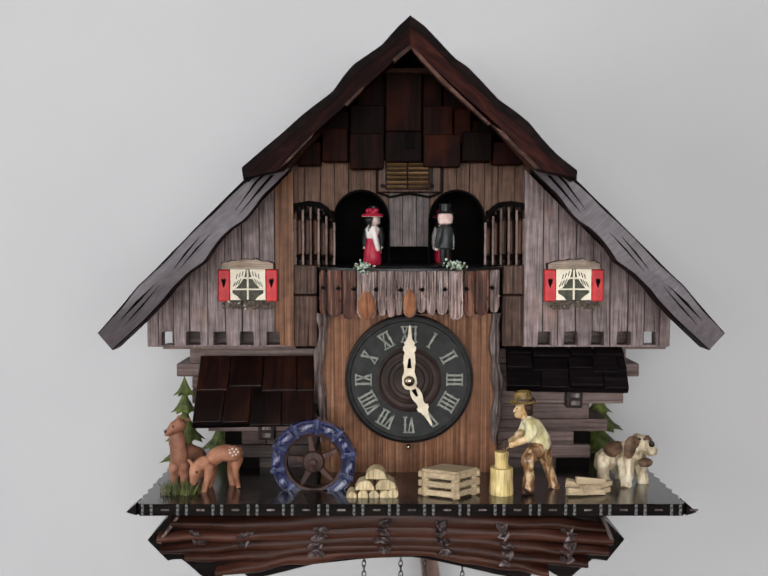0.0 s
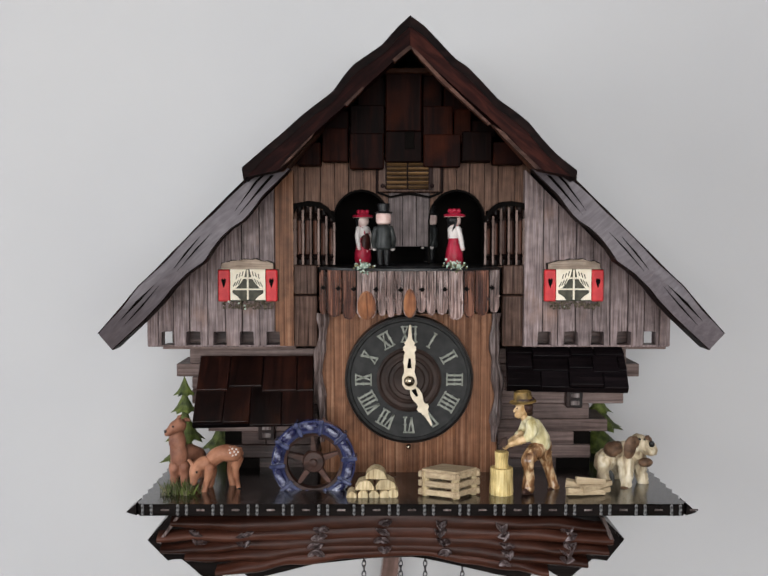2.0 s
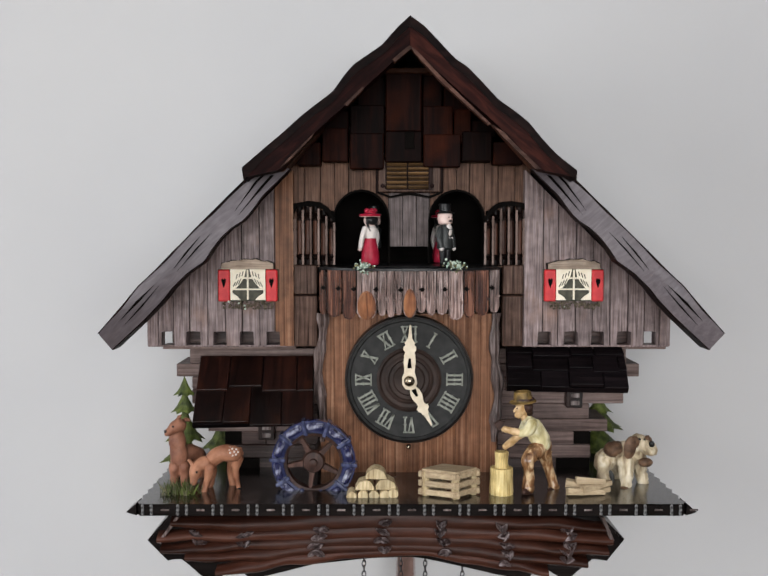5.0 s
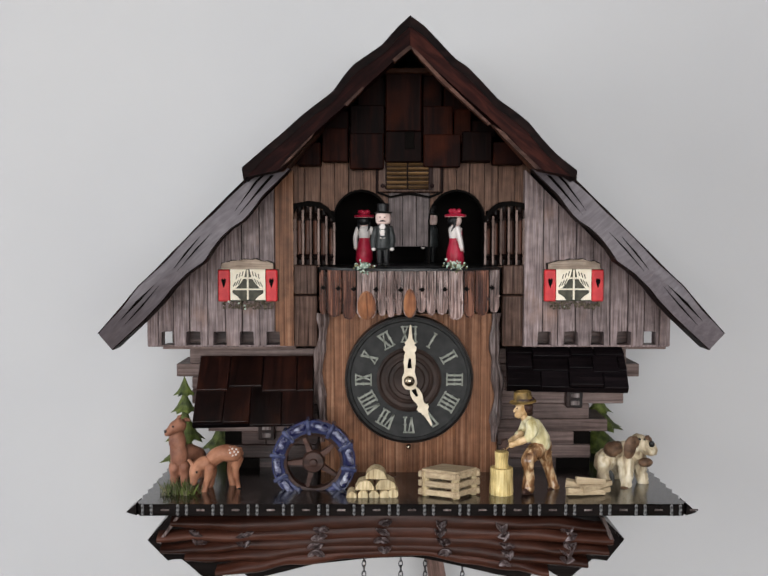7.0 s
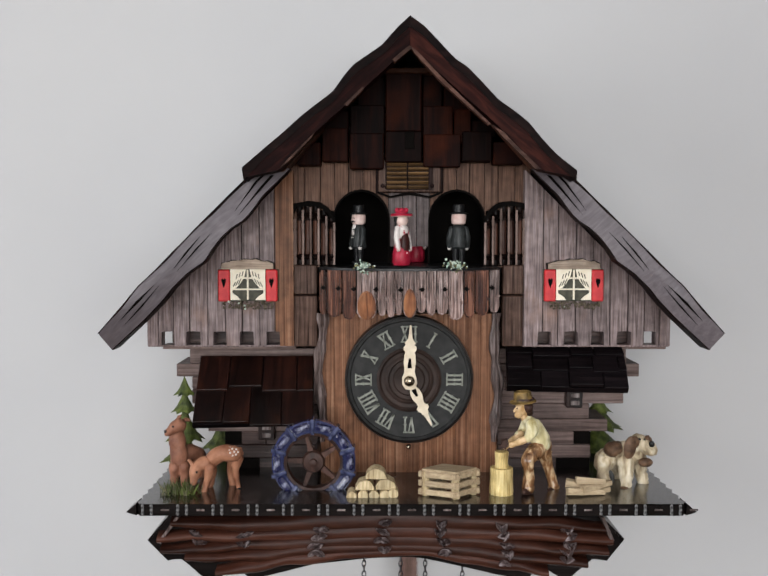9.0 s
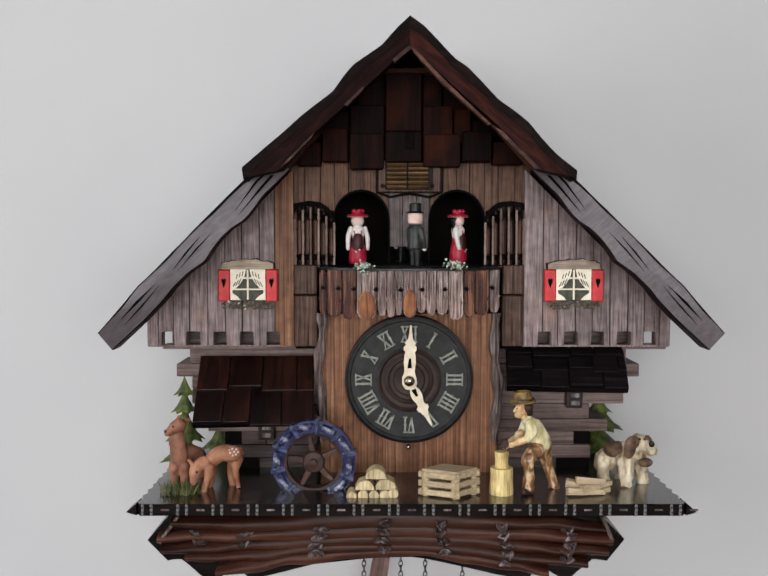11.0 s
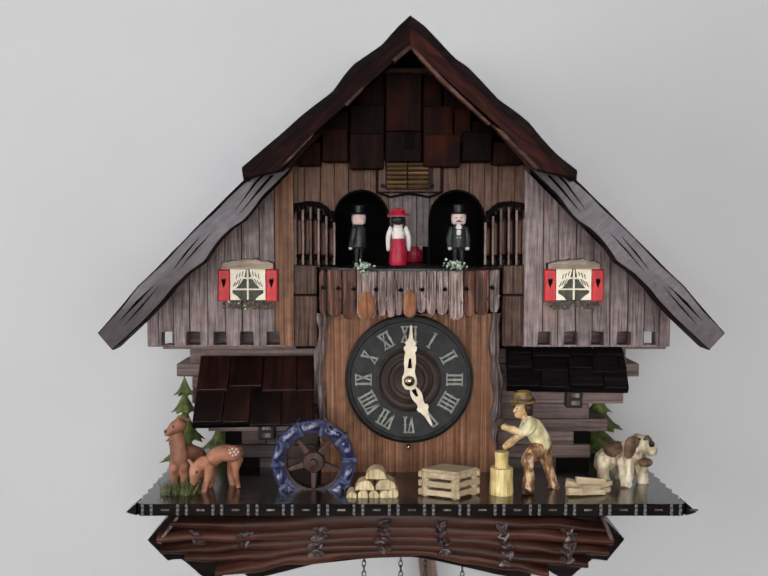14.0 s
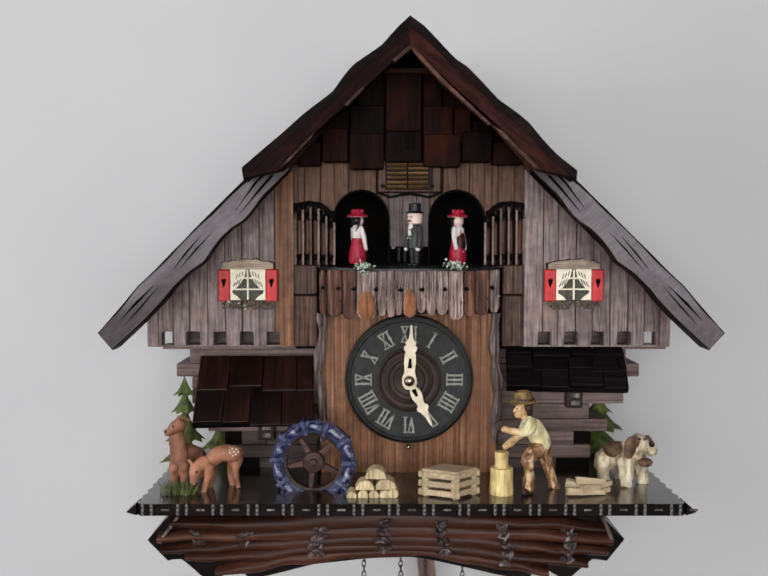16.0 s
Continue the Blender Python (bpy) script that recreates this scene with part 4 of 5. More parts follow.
    for w, za, zb in holes:
        prism([(-w * kd, za * kd), (w * kd, za * kd), (w * 0.5 * kd, zb * kd), (-w * 0.5 * kd, zb * kd)], y0 - 0.0002, y0 + 0.0003, 0, bm, 1)
    for v in bm.verts:
        v.co += DC
    return part(name, bm, [BONE, DARK], dial, label, at=DC)


hour_hand = hand("hour_hand", [(-14, 0.5), (-13, 8), (-6, 16), (4, 18), (12, 15), (17, 8), (26, 13), (38, 14), (48, 9), (55, 8), (60, 15), (66, 15), (70, 8), (74, 9), (78, 5), (102, 2), (103, 0.4)],
                 [(5, 20, 36)], -0.0042, -0.0028, "cream fretted hour hand")
minute_hand = hand("minute_hand", [(-18, 0.5), (-17, 9), (-8, 17), (6, 18), (14, 14), (20, 12), (36, 15), (52, 14), (58, 11), (63, 16), (69, 16), (73, 10), (77, 14), (82, 8), (86, 5), (112, 2), (114, 0.4)],
                   [(4.5, 26, 46)], -0.0062, -0.0048, "cream fretted minute hand")
bm = bmesh.new()
spun(bm, DC + Vector((0, 0, 0)), [(11 * kd, -0.006), (11 * kd, -0.0072), (8 * kd, -0.0086), (4 * kd, -0.0092), (0.0005, -0.0094)], "y", sides=20)
part("hand_nut", bm, BRASS, dial, "domed brass nut", smooth=True)
bm = bmesh.new()
ball(bm, (0.0168, -0.002, 1.5526), 0.0016, 0.0014, 0.0016)
part("pin", bm, BRASS, clock, smooth=True)

# log walls of the ground floor, ends stepping in and out
KL, KH = 0.0003443, 0.0003479
ROWS = ((712, 742.3, 1276), (743, 768.6, 1303), (769.3, 794, 1272), (794.7, 823.4, 1272), (824, 855, 1203), (855.6, 880, 1240), (880.6, 907, 1172), (907.6, 934, 1206), (934.6, 964, 1140), (964.6, 993, 1190), (993.6, 1012, 1190))
for flip in (False, True):
    for i, (t, b, end) in enumerate(ROWS):
        x0, x1 = (1015 - 784) * KL, (end - 784) * KL
        if flip:
            x0, x1 = 2 * MID - x1, 2 * MID - x0
        jr = random.Random(i * 7 + flip)
        cut = [x0, x0 + (x1 - x0) * jr.uniform(0.3, 0.8), x1] if i % 4 == 2 else [x0, x1]
        for ca, cb in zip(cut, cut[1:]):
            # Lower rows take the shaded copy of the log colour.
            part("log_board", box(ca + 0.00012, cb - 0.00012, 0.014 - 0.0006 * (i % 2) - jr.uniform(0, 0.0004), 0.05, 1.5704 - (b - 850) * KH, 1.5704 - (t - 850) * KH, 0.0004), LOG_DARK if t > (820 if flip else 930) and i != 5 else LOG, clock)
    x0, x1 = (1015 - 784) * 0.0003608, (1165 - 784) * 0.0003608
    if flip:
        x0, x1 = 2 * MID - x1, 2 * MID - x0
    # Solid black blocks stand in for the shade between log ends.
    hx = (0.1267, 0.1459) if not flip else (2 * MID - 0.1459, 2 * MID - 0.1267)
    part("log_gap", box(*hx, 0.017, 0.05, 1.5495, 1.559, 0.0003), DARK, clock, "near-black block painted as shade between the log ends")
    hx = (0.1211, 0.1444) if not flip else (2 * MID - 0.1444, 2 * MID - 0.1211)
    part("log_gap", box(*hx, 0.0118, 0.05, 1.5218, 1.541, 0.0003), DARK, clock, "near-black block painted as shade between the log ends")
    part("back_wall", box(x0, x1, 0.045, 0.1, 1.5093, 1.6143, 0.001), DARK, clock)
for a in (1168, 540):
    k = 0.0003
    ox, oz = (a + 4 - 784) * 0.0003409, 1.584 if a > 800 else 1.5613
    w2 = part("window", box(ox - 19 * k, ox + 19 * k, 0.007, 0.016, oz - 21 * k, oz + 21 * k, 0.0006), SHED, clock, "tiny dark framed window")
    for dz in (-9, 9):
        part("pane", box(ox - 9 * k, ox + 11 * k, 0.0055, 0.008, oz + (dz - 5) * k, oz + (dz + 5) * k, 0.0002), KNOT, w2)


def shed_roof(top, low, rows, cols, m, label, seed, bulge=0.0):
    """A lean-to roof of overlapping shingles; top and low: left and right corners."""
    rnd = random.Random(seed)
    (a, b), (c, d) = [[Vector(p) for p in q] for q in (top, low)]
    nrm = (b - a).cross(c - a).normalized()
    if nrm.y > 0:
        nrm = -nrm
    slab = bmesh.new()
    vs = [slab.verts.new(p) for p in (a, b, d, c)]
    wv = [slab.verts.new(p - nrm * 0.004) for p in (a, b, d, c)]
    slab.faces.new(vs)
    slab.faces.new(wv[::-1])
    for i in range(4):
        slab.faces.new((vs[i], wv[i], wv[(i + 1) % 4], vs[(i + 1) % 4]))
    r = part("shed_roof", slab, SLATE, clock, label)
    for i in range(rows):
        cut = [0]
        while cut[-1] < 1:
            cut.append(cut[-1] + rnd.uniform(0.75, 1.3) / cols)
        cut[-1] = 1
        for u0, u1 in zip(cut, cut[1:]):
            v0, v1 = max(0, i / rows - 0.03), (i + 1) / rows + rnd.uniform(-0.02, 0.06)
            bm = bmesh.new()
            def at(u, v, h):
                return (a.lerp(b, u)).lerp(c.lerp(d, u), v) + nrm * (h + bulge * math.sin(math.pi * min(1, v)))
            g = 0.004
            lo = [bm.verts.new(at(u, v, 0.0002)) for u, v in ((u0 + g, v0), (u1 - g, v0), (u1 - g, v1), (u0 + g, v1))]
            lift = rnd.uniform(0.0018, 0.003)
            hi = [bm.verts.new(at(u, v, h)) for u, v, h in ((u0 + g, v0, 0.0008), (u1 - g, v0, 0.0008), (u1 - g, v1, lift), (u0 + g, v1, lift))]
            bm.faces.new(hi)
            bm.faces.new(lo[::-1])
            for q in range(4):
                bm.faces.new((hi[q], lo[q], lo[(q + 1) % 4], hi[(q + 1) % 4]))
            bmesh.ops.bevel(bm, geom=[e for e in bm.edges], offset=0.0004, segments=1, affect="EDGES", clamp_overlap=True)
            part("shingle", bm, m, r)


shed_roof(((-0.1267, 0.006, 1.6141), (-0.0488, 0.006, 1.6141)), ((-0.125, -0.034, 1.5743), (-0.0459, -0.034, 1.5762)), 2, 4, SHED, "glossy dark shingled lean-to roof", 5)
shed_roof(((0.084, 0.004, 1.6229), (0.1633, 0.004, 1.6219)), ((0.0804, -0.03, 1.5987), (0.1601, -0.03, 1.5974)), 3, 4, SLATE, "black shingled lean-to roof", 8, 0.0032)

# base board with a beaded front edge and saw-tooth ends
BT, BB = 1.5343, 1.527
kb = 0.0002986
xl, xr = (272 - 784) * kb, (1408 - 784) * kb
YB = 0.075
outline = [(xl + 0.004, -0.075), (xr - 0.004, -0.075)]
N = 22
for i in range(N):
    y = -0.07 + (YB + 0.07) * i / N
    outline += [(xr - 0.001 - (0.0022 if i % 2 else 0), y)]
outline += [(xr - 0.002, YB), (xl + 0.002, YB)]
for i in reversed(range(N)):
    y = -0.07 + (YB + 0.07) * i / N
    outline += [(xl + 0.001 + (0.0022 if i % 2 else 0), y)]
bm = bmesh.new()
tv = [bm.verts.new((x, y, BT)) for x, y in outline]
bv = [bm.verts.new((x, y, BB)) for x, y in outline]
bm.faces.new(tv).material_index = 1
bm.faces.new(bv[::-1])
for i in range(len(outline)):
    j = (i + 1) % len(outline)
    bm.faces.new((tv[i], bv[i], bv[j], tv[j]))
for tip in ([(-0.1517, 1.534), (-0.1577, 1.5289), (-0.1512, 1.527)], [(0.1851, 1.534), (0.1846, 1.527), (0.1912, 1.5289)]):
    prism(tip, -0.074, -0.06, 0, bm)
base = part("base_board", bm, [BASE, BASE_TOP], clock, "black lacquered base board with notched edges")
for x in range(300, 1390, 72):
    for dx in (-9, 9):
        bm = bmesh.new()
        for q in range(3):
            ball(bm, ((x + dx - 784) * kb, -0.0752, BB + (BT - BB) * (0.2 + 0.3 * q)), 0.001, 0.001, 0.0014, u=8, v=6)
        part("bead", bm, BEAD, base, smooth=True)
    part("inlay", box((x + 29 - 784) * kb, (x + 45 - 784) * kb, -0.0755, -0.0745, (BT + BB) / 2 - 0.0005, (BT + BB) / 2 + 0.0005, 0), KNOT, base)

# console of carved logs below the base
left_console = [(0.0173, 1.5202), (-0.1366, 1.5202), (-0.1508, 1.5037), (-0.1379, 1.4904), (-0.1285, 1.4929), (-0.1162, 1.4802), (-0.1075, 1.4757), (-0.0955, 1.4891), (-0.085, 1.4783), (-0.07, 1.4821), (-0.0449, 1.4885), (-0.0137, 1.492), (0.0173, 1.4929)]
right_console = [(0.0173, 1.4929), (0.03, 1.4913), (0.0487, 1.4872), (0.0706, 1.4821), (0.0919, 1.4776), (0.0989, 1.4891), (0.1112, 1.4802), (0.1175, 1.4776), (0.1323, 1.4929), (0.1423, 1.4904), (0.1533, 1.5044), (0.1375, 1.5202), (0.0173, 1.5202)]
for q in (left_console, right_console):
    part("console", prism(q, -0.052, 0.06, 0.001), BASE, clock, "dark carved console under the base")
rnd = random.Random(12)
CK, CZ = 0.0003084, 0.0003141


def branch(course, seed):
    """A carved branch in relief along a course of x, height and radius."""
    q = random.Random(seed)
    bm, rings = bmesh.new(), []
    xs = [c[0] for c in course]
    for j in range(97):
        across = xs[0] + (xs[-1] - xs[0]) * j / 96
        i = max(k for k in range(len(xs) - 1) if xs[k] <= across)
        f = (across - xs[i]) / (xs[i + 1] - xs[i])
        f = f * f * (3 - 2 * f)
        h, r = [course[i][k] + (course[i + 1][k] - course[i][k]) * f for k in (1, 2)]
        far = min(1, abs(across - 800) / 330)
        h += far * (2.2 * math.sin(across * 0.026 + seed * 2.1) + 0.9 * math.sin(across * 0.055 + seed))
        r *= 1.4 - 0.3 * far + far * 0.12 * math.sin(across * 0.04 + seed * 1.7)
        x, z = (across - 784) * CK, 1.507 - (h - 1100) * CZ
        deep = 0.0035 + 0.0075 * far ** 1.4
        rings.append([bm.verts.new((x, -0.0505 - deep * math.sin(a) ** (0.55 + 0.35 * far), z + r * CZ * math.cos(a))) for a in [math.pi * k / 14 for k in range(15)]])
    for p, w in zip(rings, rings[1:]):
        for i in range(14):
            bm.faces.new((p[i], p[i + 1], w[i + 1], w[i]))
    bm.faces.new(rings[-1])
    bm.faces.new(rings[0])
    part("carved_branch", bm, CONSOLE, clock, smooth=True)


for i, q in enumerate((((350, 1066, 9), (420, 1072, 15), (520, 1072, 16), (840, 1070, 16), (1000, 1070, 15), (1120, 1072, 13), (1235, 1080, 10)),
                       ((322, 1102, 10), (400, 1094, 13), (520, 1094, 14), (840, 1092, 15), (1000, 1092, 14), (1130, 1094, 14), (1250, 1104, 10)),
                       ((328, 1122, 9), (400, 1120, 12), (520, 1114, 14), (700, 1110, 13), (840, 1110, 13), (960, 1110, 13), (1080, 1118, 13), (1170, 1124, 12), (1242, 1128, 9)),
                       ((378, 1140, 8), (430, 1140, 12), (520, 1134, 14), (650, 1126, 12), (840, 1124, 9), (960, 1130, 13), (1080, 1142, 13), (1200, 1152, 10)),
                       ((440, 1166, 9), (520, 1158, 13), (600, 1146, 12), (720, 1136, 8), (860, 1133, 6), (960, 1144, 10), (1050, 1158, 13), (1120, 1170, 9)))):
    branch(q, i)


for q in ([(-0.1306, 1.5214), (-0.1284, 1.5214), (-0.1403, 1.5046), (-0.1424, 1.5052)],
          [(0.1361, 1.5214), (0.1382, 1.5214), (0.1446, 1.5065), (0.1424, 1.5052)]):
    part("bare_end", prism(q, -0.0605, -0.05, 0.0003), TRUNK, clock, "pale strip at the end of the carved branches")


def leaf_band(x, z0, z1, seed):
    """A carved cluster of small pointed leaves that straps the branches together."""
    q = random.Random(seed + 4)
    bm = bmesh.new()
    n = max(2, round((z1 - z0) / 17))
    for j in range(n):
        for side in (-1, 1):
            cx = x + 6 * math.sin(j * 1.1 + seed) + side * q.uniform(3, 8)
            cz = z0 + (z1 - z0) * (j + 0.5) / n + q.uniform(-2, 2)
            turn = math.radians(side * q.uniform(20, 115))
            size, wide = q.uniform(9, 13) * CK, q.uniform(5.5, 8.5) * CK
            o = Vector(((cx - 784) * CK, -0.0605, 1.507 - (cz - 1100) * CZ))
            ax, cr = Vector((math.sin(turn), 0, math.cos(turn))), Vector((math.cos(turn), 0, -math.sin(turn)))
            spine, left, right = [], [], []
            for u, w, d in ((-1, 0.15, 0.2), (-0.5, 0.8, 0.8), (0, 1, 1), (0.5, 0.65, 0.8), (1, 0.05, 0.3)):
                c = o + ax * size * u
                spine.append(bm.verts.new(c + Vector((0, -0.0042 * d, 0))))
                left.append(bm.verts.new(c - cr * wide * w + Vector((0, 0.0025, 0))))
                right.append(bm.verts.new(c + cr * wide * w + Vector((0, 0.0025, 0))))
            for i in range(4):
                bm.faces.new((left[i], spine[i], spine[i + 1], left[i + 1]))
                bm.faces.new((spine[i], right[i], right[i + 1], spine[i + 1]))
                bm.faces.new((right[i], left[i], left[i + 1], right[i + 1]))
            bm.faces.new((left[0], right[0], spine[0]))
            bm.faces.new((left[4], spine[4], right[4]))
    part("leaf_band", bm, LEAF, clock, "carved leaf band with glints in its colour", smooth=True)


for i, q in enumerate(((400, 1080, 1112), (495, 1082, 1120), (650, 1072, 1138), (786, 1060, 1130), (905, 1060, 1136), (1030, 1068, 1158), (1158, 1072, 1150))):
    leaf_band(*q, i)

# ---- things on the base board ----
def fir(x, y, tiers, seed, label):
    """A carved fir: drooping tiers round a trunk; tiers: top, foot and half-width."""
    rnd = random.Random(seed)
    bm = bmesh.new()
    rod(bm, (x, y, BT), (x, y, tiers[0][1]), 0.0022, 0.0008, 1)
    for i, (z1, z0, half) in enumerate(tiers):
        n = 16
        tip, hub = bm.verts.new((x, y, z1)), bm.verts.new((x, y, z0 + (z1 - z0) * 0.25))
        loops = []
        for r, h, out in ((0.28, 0.62, 0), (0.62, 0.28, 0.06), (1, 0.06, 0.16)):
            ring = []
            for q in range(n):
                a = 2 * math.pi * q / n
                rr = half * r * (1 + (out if q % 2 else -out) + rnd.uniform(-0.06, 0.06))
                ring.append(bm.verts.new((x + rr * math.cos(a), y + rr * 0.75 * math.sin(a), z0 + (z1 - z0) * (h - (0.09 if q % 2 else 0) * r))))
            loops.append(ring)
        for q in range(n):
            w = (q + 1) % n
            bm.faces.new((loops[0][q], loops[0][w], tip))
            for a, b in zip(loops, loops[1:]):
                bm.faces.new((b[q], b[w], a[w], a[q]))
            bm.faces.new((loops[2][w], loops[2][q], hub))
    return solid("fir_tree", bm, [FIR, HUB], label, "tree", "carved firs", at=(x, y, BT))


fir(-0.1358, -0.005, [(1.6022, 1.5891, 0.0069), (1.5928, 1.5776, 0.0089), (1.5827, 1.558, 0.0122), (1.5641, 1.5438, 0.0152), (1.5506, 1.5288, 0.0182)], 2, "carved green wooden fir tree behind the deer")
fir(0.1611, 0.058, [(1.5801, 1.5653, 0.0095), (1.572, 1.5527, 0.0175), (1.5571, 1.5378, 0.0204), (1.543, 1.5213, 0.0226)], 6, "carved green wooden fir tree behind the dog")
fir(-0.1205, 0.056, [(1.5635, 1.5382, 0.0152), (1.5472, 1.523, 0.0181)], 9, "low dark green carved fir behind the fawn")

# doe, upright, and a grazing fawn
bm = bmesh.new()
limb(bm, [(-0.1357, -0.032, 1.5687), (-0.1349, -0.032, 1.5619), (-0.134, -0.032, 1.5531), (-0.1341, -0.032, 1.5447)], [0.0047, 0.0055, 0.006, 0.0051])
limb(bm, [(-0.1354, -0.026000000000000002, 1.549), (-0.1295, -0.02, 1.5528), (-0.1255, -0.014000000000000002, 1.548), (-0.124, -0.012, 1.5422)], [0.0048, 0.0055, 0.0059, 0.0043])
limb(bm, [(-0.1363, -0.035, 1.5474), (-0.1367, -0.035, 1.5399), (-0.1372, -0.035, 1.5305)], [0.0038, 0.0028, 0.0022])
limb(bm, [(-0.1302, -0.035, 1.5474), (-0.13, -0.035, 1.5399), (-0.1301, -0.035, 1.5305)], [0.0038, 0.0028, 0.0022])
limb(bm, [(-0.1246, -0.012, 1.5428), (-0.1227, -0.012, 1.5371), (-0.1238, -0.012, 1.5287)], [0.0036, 0.0023, 0.002])
limb(bm, [(-0.1269, -0.02, 1.5449), (-0.1267, -0.02, 1.5392), (-0.1271, -0.02, 1.5303)], [0.0032, 0.0023, 0.0019])
limb(bm, [(-0.1337, -0.032, 1.5739), (-0.1362, -0.034, 1.5723), (-0.14, -0.037, 1.5701)], [0.0047, 0.0044, 0.0027])
limb(bm, [(-0.1319, -0.03, 1.5764), (-0.1301, -0.028, 1.5766), (-0.1284, -0.027, 1.5761)], [0.0013, 0.0013, 0.0006])
limb(bm, [(-0.1341, -0.033, 1.5776), (-0.1337, -0.032, 1.579), (-0.1327, -0.032, 1.58)], [0.0011, 0.0011, 0.0006])
carve(bm, 0.0007, 0.006)
ball(bm, (-0.1411, -0.039, 1.5712), 0.0011, mat=1, u=8, v=6)
ball(bm, (-0.1362, -0.0395, 1.5745), 0.0007, mat=1, u=8, v=6)
solid("deer_figurine", bm, [DOE, BLACK], "carved tan wooden doe standing beside a fir", "figurine", "deer", smooth=True)
bm = bmesh.new()
limb(bm, [(-0.1132, -0.042, 1.5514), (-0.1053, -0.042, 1.5575), (-0.0964, -0.042, 1.5575)], [0.005, 0.0053, 0.0053])
limb(bm, [(-0.0949, -0.04, 1.5541), (-0.0959, -0.04, 1.5445), (-0.0935, -0.04, 1.532)], [0.0041, 0.002, 0.0016])
limb(bm, [(-0.0984, -0.034, 1.551), (-0.1001, -0.032, 1.5408), (-0.0983, -0.032, 1.531)], [0.0038, 0.0022, 0.0019])
limb(bm, [(-0.1115, -0.046, 1.5492), (-0.1133, -0.047, 1.54), (-0.1164, -0.048, 1.5311)], [0.0037, 0.0022, 0.0017])
limb(bm, [(-0.1118, -0.038, 1.5472), (-0.1121, -0.037, 1.5389), (-0.1152, -0.038, 1.5294)], [0.0034, 0.0022, 0.0019])
limb(bm, [(-0.1144, -0.044, 1.5519), (-0.1187, -0.046, 1.5502), (-0.1203, -0.048, 1.5463), (-0.1212, -0.05, 1.5411)], [0.0047, 0.0043, 0.004, 0.0021])
limb(bm, [(-0.1211, -0.048, 1.5513), (-0.1242, -0.048, 1.5545)], [0.0015, 0.0009])
limb(bm, [(-0.118, -0.042, 1.5505), (-0.1173, -0.042, 1.5543)], [0.0016, 0.0009])
ball(bm, (-0.1179, -0.055, 1.5484), 0.0007, mat=1, u=8, v=6)
for foot in ((-0.0935, -0.0405, 1.533), (-0.0983, -0.0325, 1.532), (-0.1164, -0.0485, 1.532), (-0.1152, -0.0385, 1.5304)):
    ball(bm, foot, 0.0021, 0.0023, 0.0024, mat=1, u=10, v=8)
rnd = random.Random(3)
carve(bm, 0.0006, 0.006)
for u, w in ((-35, 35), (-10, 48), (-20, 18), (10, 26), (28, 42), (-2, 0), (22, 6), (38, 20), (-48, 55)):
    d = pose(0, 0, 0, 0, 0, u) @ pose(0, 0, 0, -w) @ Vector((0, -0.0053, 0))
    ball(bm, Vector((-0.0964, -0.042, 1.5575)) + d, 0.0007, mat=2, u=6, v=4)
limb(bm, [(-0.0929, -0.04, 1.5602), (-0.0914, -0.04, 1.557)], [0.0012, 0.0009], 0)
solid("fawn_figurine", bm, [DEER, BLACK, WHITE], "carved tan grazing fawn with white-spotted rump", "figurine", "deer", smooth=True)
bm = bmesh.new()
rnd = random.Random(8)
mx, my, mz = (-0.1293, -0.052, 1.5319)
for j in range(150):
    a = Vector((mx + rnd.gauss(0, 0.0055), my + rnd.gauss(0, 0.003), BT))
    c = a + Vector((rnd.gauss(0, 0.0022), rnd.gauss(0, 0.002), rnd.uniform(0.002, 0.0085)))
    rod(bm, a, c, 0.0004, 0.0002, rnd.randrange(2), 3, False)
solid("moss_tuft", bm, [MOSS, FIR], "dry green moss tuft at the doe's feet", "moss", kind="stuff")

# water wheel
WC = Vector((-0.0453, -0.04, 1.5522))
kw = 0.0003
wheel = thing("water_wheel", WC, "blue-rimmed toy water wheel with brown spokes", "water wheel")
bm = bmesh.new()
prof = [(90, -0.004), (90, 0.004), (62, 0.004), (62, -0.004)]
rings = []
for i in range(60):
    a = 2 * math.pi * i / 60
    rings.append([bm.verts.new(WC + Vector((r * kw * math.sin(a), h, r * kw * math.cos(a)))) for r, h in prof])
for i in range(60):
    p, q = rings[i], rings[(i + 1) % 60]
    for j in range(4):
        bm.faces.new((p[j], p[(j + 1) % 4], q[(j + 1) % 4], q[j]))
bmesh.ops.bevel(bm, geom=[e for e in bm.edges if abs((e.verts[0].co - WC).length - (e.verts[1].co - WC).length) < 1e-6], offset=0.001, segments=2, affect="EDGES")
part("rim", bm, BLUE, wheel, "glossy blue rim", at=WC, smooth=True)
for i in range(10):
    t = pose(0, 0, 0, 0, i * 36 + 14, 0)
    bm = box(-0.0012, 0.0012, -0.0062, 0.006, 60 * kw, 94 * kw, 0.0005)
    for v in bm.verts:
        v.co = WC + t @ v.co
    part("paddle", bm, PADDLE, wheel, "blue-grey paddle", smooth=False)
    bm = box(-0.0058, 0.0058, -0.0068, -0.003, 70 * kw, 86 * kw, 0.0016, turn=pose(0, 0, 0, -18, 0, 7))
    t = pose(0, 0, 0, 0, i * 36 + 32, 0)
    for v in bm.verts:
        v.co = WC + t @ v.co
    part("bucket", bm, BUCKET, wheel)
bm = bmesh.new()
rings = []
for i in range(48):
    a = 2 * math.pi * i / 48
